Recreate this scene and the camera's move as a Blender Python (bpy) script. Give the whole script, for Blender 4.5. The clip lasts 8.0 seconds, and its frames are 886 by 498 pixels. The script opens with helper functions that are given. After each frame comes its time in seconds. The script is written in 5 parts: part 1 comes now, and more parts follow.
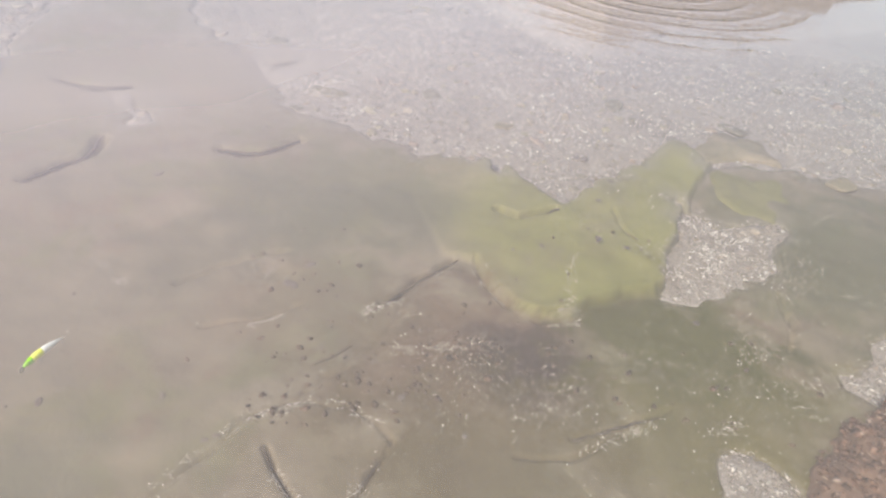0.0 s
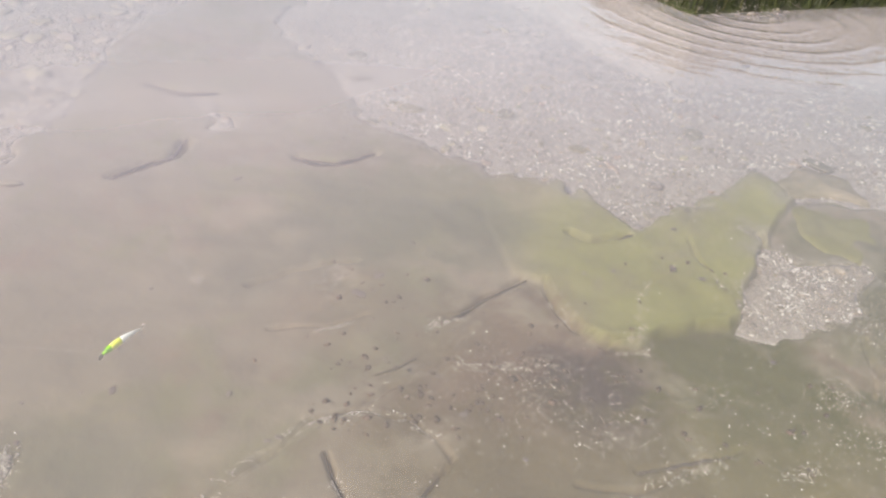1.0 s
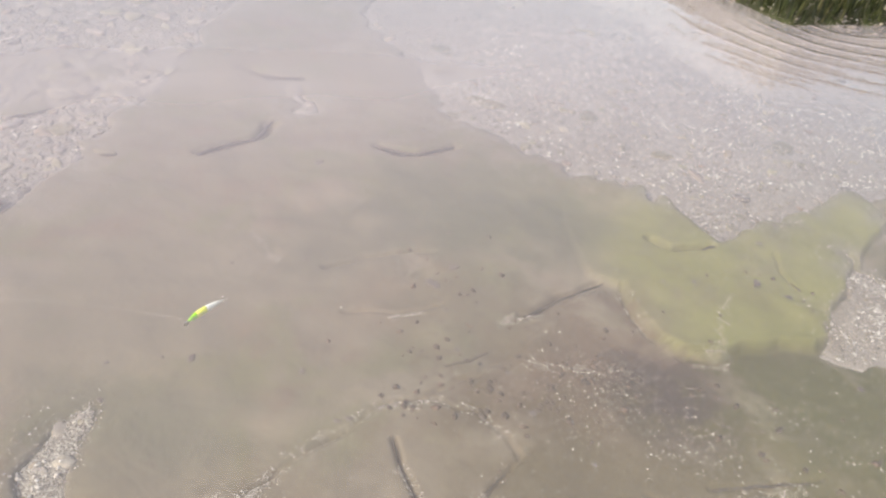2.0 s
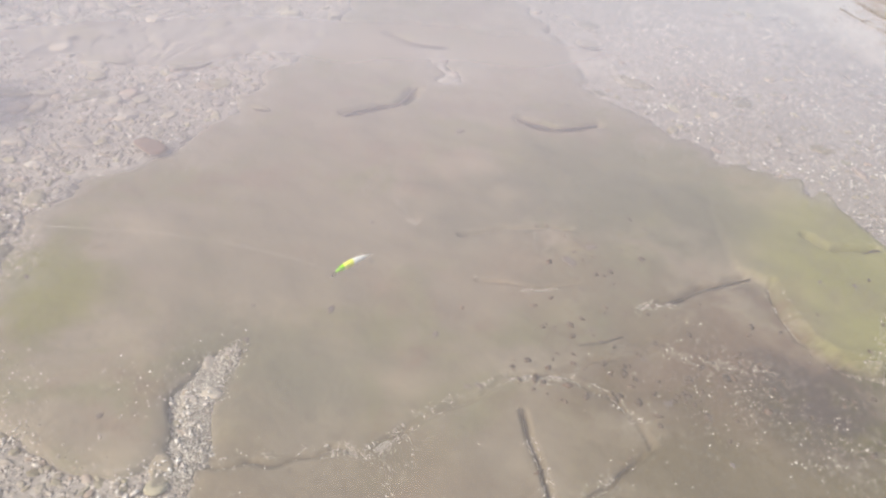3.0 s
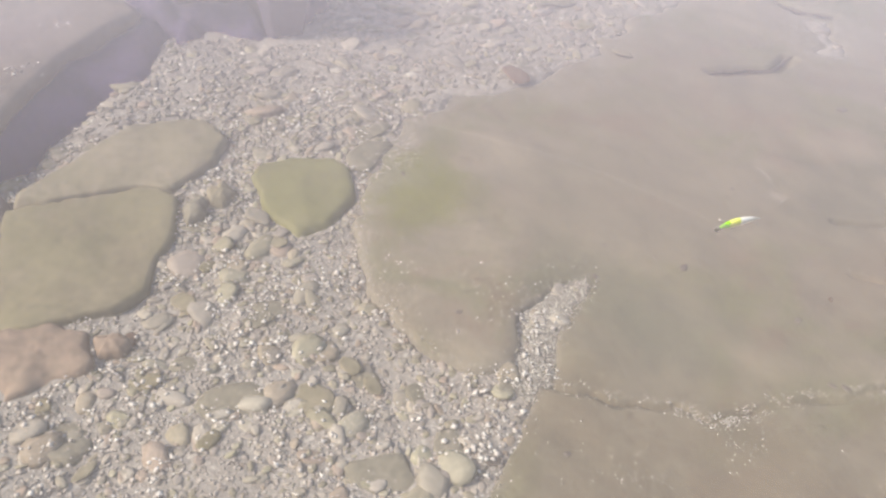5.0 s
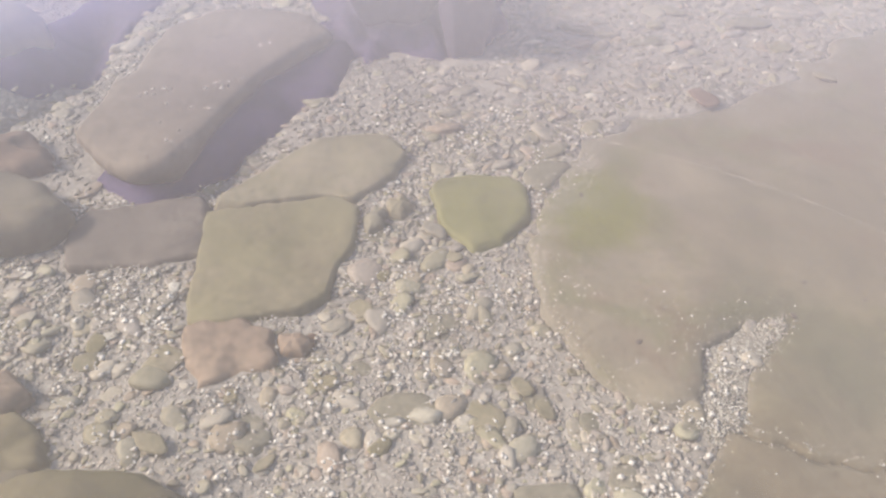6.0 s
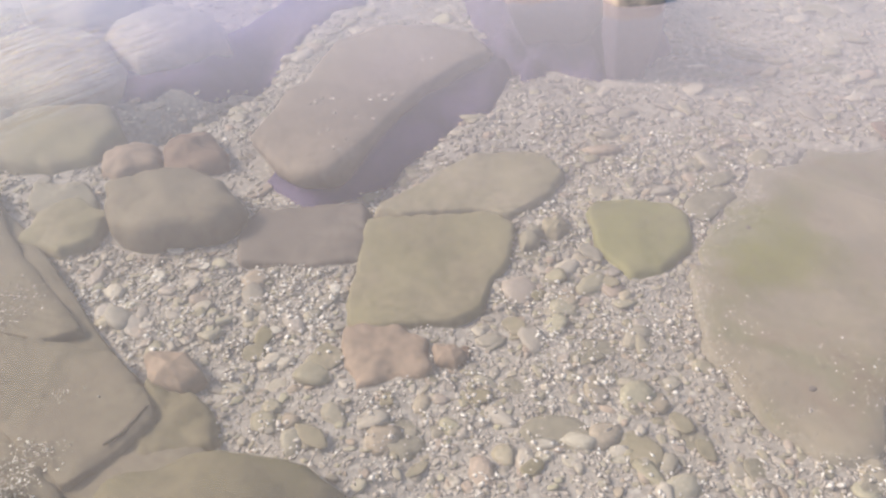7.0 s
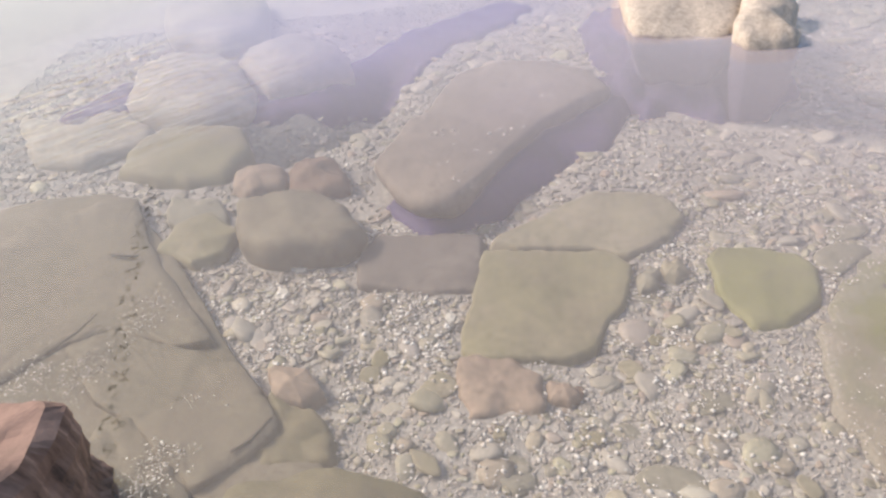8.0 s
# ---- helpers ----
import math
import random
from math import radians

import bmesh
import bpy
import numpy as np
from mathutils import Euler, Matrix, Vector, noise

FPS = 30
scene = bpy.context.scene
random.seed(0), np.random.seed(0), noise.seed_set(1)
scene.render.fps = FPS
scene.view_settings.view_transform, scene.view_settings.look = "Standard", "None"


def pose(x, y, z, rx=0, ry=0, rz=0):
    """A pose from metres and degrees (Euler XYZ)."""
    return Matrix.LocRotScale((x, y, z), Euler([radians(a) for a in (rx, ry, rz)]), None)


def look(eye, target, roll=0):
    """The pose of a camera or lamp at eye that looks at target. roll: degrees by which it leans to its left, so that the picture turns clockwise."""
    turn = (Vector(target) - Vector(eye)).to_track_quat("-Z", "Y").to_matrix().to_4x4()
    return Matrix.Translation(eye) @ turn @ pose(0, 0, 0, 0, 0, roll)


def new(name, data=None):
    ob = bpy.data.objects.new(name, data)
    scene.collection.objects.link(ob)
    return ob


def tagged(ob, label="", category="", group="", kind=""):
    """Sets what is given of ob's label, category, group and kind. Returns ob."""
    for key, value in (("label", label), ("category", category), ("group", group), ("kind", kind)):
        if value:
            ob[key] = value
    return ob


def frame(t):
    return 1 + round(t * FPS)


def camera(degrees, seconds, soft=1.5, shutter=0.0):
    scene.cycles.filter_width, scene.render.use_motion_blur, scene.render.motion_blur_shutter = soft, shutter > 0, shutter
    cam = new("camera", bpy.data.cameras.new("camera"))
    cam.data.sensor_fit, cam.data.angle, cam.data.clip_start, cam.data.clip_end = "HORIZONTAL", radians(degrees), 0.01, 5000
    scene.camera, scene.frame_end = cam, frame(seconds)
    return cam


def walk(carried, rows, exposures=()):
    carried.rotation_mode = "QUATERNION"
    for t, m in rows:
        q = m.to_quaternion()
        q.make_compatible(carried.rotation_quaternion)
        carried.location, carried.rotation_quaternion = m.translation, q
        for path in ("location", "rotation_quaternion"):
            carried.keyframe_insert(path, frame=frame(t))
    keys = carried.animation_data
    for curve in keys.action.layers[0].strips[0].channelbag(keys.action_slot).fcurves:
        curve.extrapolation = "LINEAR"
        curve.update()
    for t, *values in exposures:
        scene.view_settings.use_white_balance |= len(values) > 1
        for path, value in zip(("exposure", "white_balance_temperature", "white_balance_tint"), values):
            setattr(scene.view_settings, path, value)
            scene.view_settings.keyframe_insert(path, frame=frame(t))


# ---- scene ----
cam = camera(63.0, 8.0, soft=2.5)
PATH = [
    (0, (0.374, 0.104, 1.440), (0.154, 1.488, 0.476), 5.99),
    (0.5, (0.363, 0.107, 1.426), (0.054, 1.469, 0.457), 5.79),
    (1, (0.344, 0.099, 1.416), (-0.022, 1.472, 0.482), 6.27),
    (1.2, (0.334, 0.094, 1.408), (-0.044, 1.467, 0.480), 6.72),
    (2.5, (0.264, 0.068, 1.367), (-0.339, 1.323, 0.391), 7.08),
    (3, (0.226, 0.045, 1.339), (-0.479, 1.217, 0.330), 6.53),
    (3.5, (0.179, 0.015, 1.313), (-0.599, 1.109, 0.270), 6.36),
    (4, (0.144, -0.014, 1.273), (-0.712, 0.981, 0.193), 6.14),
    (4.5, (0.100, -0.078, 1.258), (-0.856, 0.790, 0.153), 5.63),
    (5, (0.049, -0.151, 1.240), (-1.019, 0.568, 0.130), 3.61),
    (5.2, (0.045, -0.175, 1.218), (-1.080, 0.491, 0.131), 2.05),
    (6.3, (-0.010, -0.229, 1.199), (-1.291, 0.116, 0.137), -3.46),
    (6.5, (-0.013, -0.257, 1.209), (-1.313, 0.043, 0.155), -3.92),
    (7, (-0.023, -0.298, 1.211), (-1.373, -0.135, 0.190), -5.27),
    (7.5, (-0.026, -0.342, 1.229), (-1.408, -0.257, 0.242), -5.52),
    (8, (-0.021, -0.376, 1.244), (-1.430, -0.409, 0.293), -6.33),
]
walk(cam, [(t, look(eye, target, roll)) for t, eye, target, roll in PATH], exposures=[(0, 0.36, 7400, 14), (4, 0.40, 7400, 14), (8, 0.38, 7400, 16)])

# ---- light ----
SUN_AZ, SUN_EL = radians(250), radians(40)
world = bpy.data.worlds.new("sky")
scene.world = world
world.use_nodes = True
wn = world.node_tree.nodes
sky = wn.new("ShaderNodeTexSky")
sky.sky_type = "NISHITA"
sky.sun_disc = False
sky.sun_elevation = SUN_EL
sky.sun_rotation = radians(90) - SUN_AZ
sky.air_density, sky.dust_density, sky.ozone_density = 1.3, 1.5, 2.0
wn["Background"].inputs["Strength"].default_value = 0.15
world.node_tree.links.new(sky.outputs[0], wn["Background"].inputs["Color"])
sun = new("sun", bpy.data.lights.new("sun", "SUN"))
sun.data.energy, sun.data.angle, sun.data.color = 3.7, radians(11.0), (1.0, 0.94, 0.84)
sun_from = Vector((math.cos(SUN_AZ) * math.cos(SUN_EL), math.sin(SUN_AZ) * math.cos(SUN_EL), math.sin(SUN_EL)))
sun.matrix_world = look(sun_from * 20, (0, 0, 0))

WATER = 0.30
STREAK = 129  # lie of the wind streaks, degrees
WET = 0.54  # wet stone is darker than dry


# ---- materials ----
def nodes_of(name):
    m = bpy.data.materials.new(name)
    m.use_nodes = True
    return m, m.node_tree.nodes, m.node_tree.links, m.node_tree.nodes["Principled BSDF"]


def noise_tex(n, l, vec, scale, detail=4.0, rough=0.6, warp=0.0):
    t = n.new("ShaderNodeTexNoise")
    t.inputs["Scale"].default_value, t.inputs["Detail"].default_value = scale, detail
    t.inputs["Roughness"].default_value, t.inputs["Distortion"].default_value = rough, warp
    l.new(vec, t.inputs["Vector"])
    return t.outputs["Fac"]


def ramp(n, l, fac, stops):
    r = n.new("ShaderNodeValToRGB")
    while len(r.color_ramp.elements) < len(stops):
        r.color_ramp.elements.new(0.5)
    for e, (at, c) in zip(r.color_ramp.elements, stops):
        e.position, e.color = at, (*c, 1)
    l.new(fac, r.inputs["Fac"])
    return r.outputs["Color"]


def mix(n, l, fac, a, b, how="MIX"):
    x = n.new("ShaderNodeMix")
    x.data_type, x.blend_type = "RGBA", how
    for value, socket in ((fac, x.inputs[0]), (a, x.inputs[6]), (b, x.inputs[7])):
        if isinstance(value, (int, float)):
            socket.default_value = value
        elif isinstance(value, tuple):
            socket.default_value = (*value, 1)
        else:
            l.new(value, socket)
    return x.outputs[2]


def maths(n, l, op, a, b=0.0, clamp=False):
    x = n.new("ShaderNodeMath")
    x.operation, x.use_clamp = op, clamp
    for value, socket in ((a, x.inputs[0]), (b, x.inputs[1])):
        if isinstance(value, (int, float)):
            socket.default_value = value
        else:
            l.new(value, socket)
    return x.outputs[0]


def maths_shift(n, l, pos, by):
    x = n.new("ShaderNodeVectorMath")
    x.operation = "ADD"
    l.new(pos, x.inputs[0])
    x.inputs[1].default_value = by if isinstance(by, tuple) else (by, by * 0.7, 0.0)
    return x.outputs[0]


def span(n, l, v, lo, hi):
    r = n.new("ShaderNodeMapRange")
    r.interpolation_type = "SMOOTHSTEP"
    r.inputs["From Min"].default_value, r.inputs["From Max"].default_value = lo, hi
    l.new(v, r.inputs["Value"])
    return r.outputs["Result"]


def spot(n, l, pos, wobble, x, y, radius, soft=0.6):
    """1 inside a ragged patch round (x, y), 0 outside."""
    d = n.new("ShaderNodeVectorMath")
    d.operation = "DISTANCE"
    l.new(pos, d.inputs[0])
    d.inputs[1].default_value = (x, y, 0.0)
    far = maths(n, l, "ADD", d.outputs["Value"], maths(n, l, "MULTIPLY", maths(n, l, "SUBTRACT", wobble, 0.5), radius * 1.6))
    return span(n, l, far, radius, radius * (1 - soft))


def relief(n, l, shader, height, strength, distance):
    b = n.new("ShaderNodeBump")
    b.inputs["Strength"].default_value, b.inputs["Distance"].default_value = strength, distance
    l.new(height, b.inputs["Height"])
    l.new(b.outputs["Normal"], shader.inputs["Normal"])


def rock_material(name, dark, mid, light, specks=0.35, algae=0.0, algae_tint=(0.16, 0.19, 0.05), scale=1.0, rough=0.75):
    """Water-worn stone: cloudy colour, fine grain, pale lime specks, and a film of algae on the upper faces."""
    m, n, l, p = nodes_of(name)
    dark, mid, light, algae_tint = (tuple(v * WET for v in c) for c in (dark, mid, light, algae_tint))
    pos = n.new("ShaderNodeNewGeometry").outputs["Position"]
    big = noise_tex(n, l, pos, 3.2 * scale, 5, 0.6, 0.4)
    fine = noise_tex(n, l, pos, 46 * scale, 6, 0.7, 0.8)
    grit = noise_tex(n, l, pos, 190, 3, 0.6, 1.5)
    c = ramp(n, l, big, [(0.28, dark), (0.5, mid), (0.75, light)])
    c = mix(n, l, 0.55, c, ramp(n, l, fine, [(0.3, (0.22, 0.21, 0.20)), (0.7, (0.78, 0.77, 0.75))]), "OVERLAY")
    blot = noise_tex(n, l, pos, 13 * scale, 6, 0.7, 0.7)
    c = mix(n, l, maths(n, l, "MULTIPLY", span(n, l, blot, 0.52, 0.68), 0.4), c, tuple(v * 0.62 for v in dark))
    c = mix(n, l, maths(n, l, "MULTIPLY", span(n, l, blot, 0.46, 0.32), 0.35), c, tuple(v * 1.15 for v in light))
    if algae:
        up = n.new("ShaderNodeSeparateXYZ")
        l.new(n.new("ShaderNodeNewGeometry").outputs["Normal"], up.inputs[0])
        film = maths(n, l, "MULTIPLY", span(n, l, noise_tex(n, l, pos, 5.5, 4, 0.65), 0.32, 0.62), span(n, l, up.outputs["Z"], 0.1, 0.7))
        c = mix(n, l, maths(n, l, "MULTIPLY", film, algae), c, algae_tint)
    pale = maths(n, l, "MULTIPLY", span(n, l, grit, 0.64, 0.76), specks)
    c = mix(n, l, pale, c, (0.62, 0.58, 0.52))
    l.new(c, p.inputs["Base Color"])
    p.inputs["Roughness"].default_value = rough
    relief(n, l, p, maths(n, l, "ADD", maths(n, l, "MULTIPLY", big, 0.8), maths(n, l, "MULTIPLY", fine, 0.22)), 0.5, 0.016)
    return m


def pebble_material(name, stops, by_object):
    """Mixed river gravel: every grain takes its own colour."""
    m, n, l, p = nodes_of(name)
    geo = n.new("ShaderNodeNewGeometry")
    pick = n.new("ShaderNodeObjectInfo").outputs["Random"] if by_object else geo.outputs["Random Per Island"]
    c = ramp(n, l, pick, stops)
    drift = noise_tex(n, l, geo.outputs["Position"], 2.6, 4, 0.6)
    c = mix(n, l, 1.0, c, ramp(n, l, drift, [(0.32, (0.72, 0.70, 0.68)), (0.68, (1.0, 1.0, 1.0))]), "MULTIPLY")
    grain = noise_tex(n, l, geo.outputs["Position"], 120, 4, 0.65)
    c = mix(n, l, 0.35, c, ramp(n, l, grain, [(0.3, (0.25, 0.24, 0.23)), (0.7, (0.75, 0.74, 0.72))]), "OVERLAY")
    l.new(c, p.inputs["Base Color"])
    p.inputs["Roughness"].default_value = 0.6
    relief(n, l, p, grain, 0.4, 0.004)
    return m


def bedrock_material():
    m, n, l, p = nodes_of("bedrock")
    pos = n.new("ShaderNodeNewGeometry").outputs["Position"]
    big = noise_tex(n, l, pos, 1.7, 5, 0.6, 0.6)
    cloud = noise_tex(n, l, pos, 6.0, 6, 0.65, 0.3)
    fine = noise_tex(n, l, pos, 38, 3, 0.6, 0.0)
    c = ramp(n, l, big, [(0.3, (0.315, 0.28, 0.22)), (0.5, (0.385, 0.338, 0.275)), (0.7, (0.45, 0.392, 0.33))])
    c = mix(n, l, 0.4, c, ramp(n, l, cloud, [(0.3, (0.33, 0.31, 0.27)), (0.7, (0.66, 0.64, 0.6))]), "OVERLAY")
    stains = [
        ((0.20, 1.62), 0.55, (0.20, 0.125, 0.082), 0.9), ((-0.38, 1.72), 0.34, (0.40, 0.28, 0.22), 0.6),
        ((0.42, 1.68), 0.30, (0.075, 0.048, 0.045), 0.95), ((0.43, 1.70), 0.18, (0.05, 0.03, 0.03), 0.9), ((0.68, 1.97), 0.30, (0.075, 0.078, 0.02), 0.95), ((0.95, 1.55), 0.6, (0.165, 0.155, 0.035), 0.85),
        ((-0.35, 2.45), 0.55, (0.22, 0.24, 0.11), 0.6),
        ((0.85, 1.95), 0.45, (0.105, 0.115, 0.016), 0.95), ((1.45, 2.6), 0.75, (0.15, 0.17, 0.09), 0.75),
        ((-1.42, 0.72), 0.26, (0.26, 0.27, 0.05), 0.9), ((-0.85, 0.9), 0.25, (0.21, 0.22, 0.14), 0.55),
        ((-0.55, 2.2), 0.45, (0.20, 0.205, 0.15), 0.65), ((-0.1, 2.35), 0.4, (0.19, 0.20, 0.145), 0.6), ((-0.62, 0.98), 0.22, (0.235, 0.24, 0.18), 0.55), ((-1.15, 1.15), 0.45, (0.37, 0.325, 0.26), 0.5), ((-0.9, 1.5), 0.4, (0.40, 0.345, 0.285), 0.5), ((-0.62, 0.62), 0.2, (0.30, 0.24, 0.17), 0.5),
        ((-0.25, 1.75), 0.4, (0.19, 0.20, 0.12), 0.45), ((-0.75, 1.85), 0.35, (0.22, 0.21, 0.16), 0.5),
        ((-0.05, 1.2), 0.25, (0.28, 0.22, 0.14), 0.5), ((-0.22, 0.85), 0.34, (0.27, 0.215, 0.15), 0.65), ((-0.42, 0.55), 0.25, (0.29, 0.235, 0.165), 0.5), ((0.35, 1.25), 0.5, (0.15, 0.12, 0.045), 0.85),
    ]
    green = span(n, l, noise_tex(n, l, pos, 2.7, 6, 0.65, 0.8), 0.47, 0.64)
    rosy = span(n, l, noise_tex(n, l, maths_shift(n, l, pos, 7.3), 3.6, 6, 0.65, 0.8), 0.50, 0.68)
    c = mix(n, l, maths(n, l, "MULTIPLY", green, 0.45), c, (0.235, 0.255, 0.10))
    c = mix(n, l, maths(n, l, "MULTIPLY", rosy, 0.6), c, (0.33, 0.235, 0.185))
    c = mix(n, l, maths(n, l, "MULTIPLY", span(n, l, noise_tex(n, l, pos, 17, 5, 0.7, 0.6), 0.56, 0.70), 0.3), c, (0.20, 0.165, 0.125))
    c = mix(n, l, 1.0, c, (WET, WET, WET * 0.98), "MULTIPLY")
    for (x, y), radius, tint, amount in stains:
        tint = tuple(v * WET for v in tint)
        c = mix(n, l, maths(n, l, "MULTIPLY", spot(n, l, pos, cloud, x, y, radius, 0.75), amount), c, tint)
    plate = n.new("ShaderNodeAttribute")
    plate.attribute_name = "algae_film"
    patch = maths(n, l, "MULTIPLY", plate.outputs["Fac"], maths(n, l, "ADD", 0.55, maths(n, l, "MULTIPLY", span(n, l, cloud, 0.3, 0.6), 0.45)))
    c = mix(n, l, maths(n, l, "MULTIPLY", patch, 0.9), c, ramp(n, l, big, [(0.35, (0.18, 0.19, 0.055)), (0.65, (0.245, 0.25, 0.085))]))
    c = mix(n, l, 0.22, c, ramp(n, l, fine, [(0.3, (0.3, 0.29, 0.28)), (0.72, (0.72, 0.7, 0.68))]), "OVERLAY")
    speck = noise_tex(n, l, pos, 150, 3, 0.6, 1.5)
    rubbly = span(n, l, noise_tex(n, l, maths_shift(n, l, pos, 3.1), 4.5, 5, 0.65, 0.6), 0.40, 0.66)
    c = mix(n, l, maths(n, l, "MULTIPLY", maths(n, l, "MULTIPLY", span(n, l, speck, 0.60, 0.72), rubbly), 0.55), c, (0.42, 0.39, 0.34))
    pits = noise_tex(n, l, maths_shift(n, l, pos, 5.9), 58, 4, 0.65, 0.8)
    c = mix(n, l, maths(n, l, "MULTIPLY", maths(n, l, "MULTIPLY", span(n, l, pits, 0.57, 0.68), rubbly), 0.5), c, (0.07, 0.055, 0.04))
    film = n.new("ShaderNodeAttribute")
    film.attribute_name = "sand_film"
    grit = noise_tex(n, l, pos, 70, 5, 0.7)
    sandy = span(n, l, maths(n, l, "ADD", film.outputs["Fac"], maths(n, l, "ADD", maths(n, l, "MULTIPLY", maths(n, l, "SUBTRACT", cloud, 0.5), 0.9), maths(n, l, "MULTIPLY", maths(n, l, "SUBTRACT", grit, 0.5), 0.6))), 0.35, 1.05)
    c = mix(n, l, maths(n, l, "MULTIPLY", sandy, 0.6), c, ramp(n, l, grit, [(0.3, (0.19, 0.175, 0.155)), (0.7, (0.30, 0.28, 0.26))]))
    l.new(c, p.inputs["Base Color"])
    p.inputs["Roughness"].default_value = 0.8
    relief(n, l, p, maths(n, l, "ADD", maths(n, l, "MULTIPLY", cloud, 0.8), maths(n, l, "MULTIPLY", fine, 0.12)), 0.4, 0.018)
    return m


def ground_material():
    """Sandy silt between the pebbles under water, turf on the banks above it."""
    m, n, l, p = nodes_of("ground")
    pos = n.new("ShaderNodeNewGeometry").outputs["Position"]
    cut = n.new("ShaderNodeSeparateXYZ")
    l.new(pos, cut.inputs[0])
    fine = noise_tex(n, l, pos, 90, 5, 0.7)
    big = noise_tex(n, l, pos, 2.5, 5, 0.6)
    sand = mix(n, l, 0.6, ramp(n, l, big, [(0.3, (0.27, 0.25, 0.235)), (0.7, (0.37, 0.345, 0.33))]), ramp(n, l, fine, [(0.3, (0.22, 0.21, 0.21)), (0.7, (0.8, 0.79, 0.78))]), "OVERLAY")
    cells = n.new("ShaderNodeTexVoronoi")
    cells.inputs["Scale"].default_value = 85.0
    l.new(pos, cells.inputs["Vector"])
    tone = n.new("ShaderNodeSeparateColor")
    l.new(cells.outputs["Color"], tone.inputs[0])
    stony = ramp(n, l, tone.outputs[0], [(0.0, (0.30, 0.275, 0.265)), (0.4, (0.37, 0.345, 0.335)), (0.8, (0.45, 0.42, 0.405)), (1.0, (0.6, 0.57, 0.55))])
    sand = mix(n, l, 0.65, sand, mix(n, l, maths(n, l, "MULTIPLY", span(n, l, cells.outputs["Distance"], 0.35, 0.7), 0.4), stony, (0.26, 0.24, 0.23)))
    turf = ramp(n, l, noise_tex(n, l, pos, 9, 6, 0.7), [(0.3, (0.012, 0.012, 0.006)), (0.5, (0.025, 0.03, 0.010)), (0.72, (0.05, 0.065, 0.015))])
    l.new(mix(n, l, span(n, l, maths(n, l, "ADD", cut.outputs["Z"], maths(n, l, "MULTIPLY", big, 0.12)), 0.27, 0.34), sand, mix(n, l, span(n, l, cut.outputs["Y"], 4.0, 4.6), (0.16, 0.14, 0.11), turf)), p.inputs["Base Color"])
    p.inputs["Roughness"].default_value = 0.85
    relief(n, l, p, fine, 0.6, 0.01)
    return m


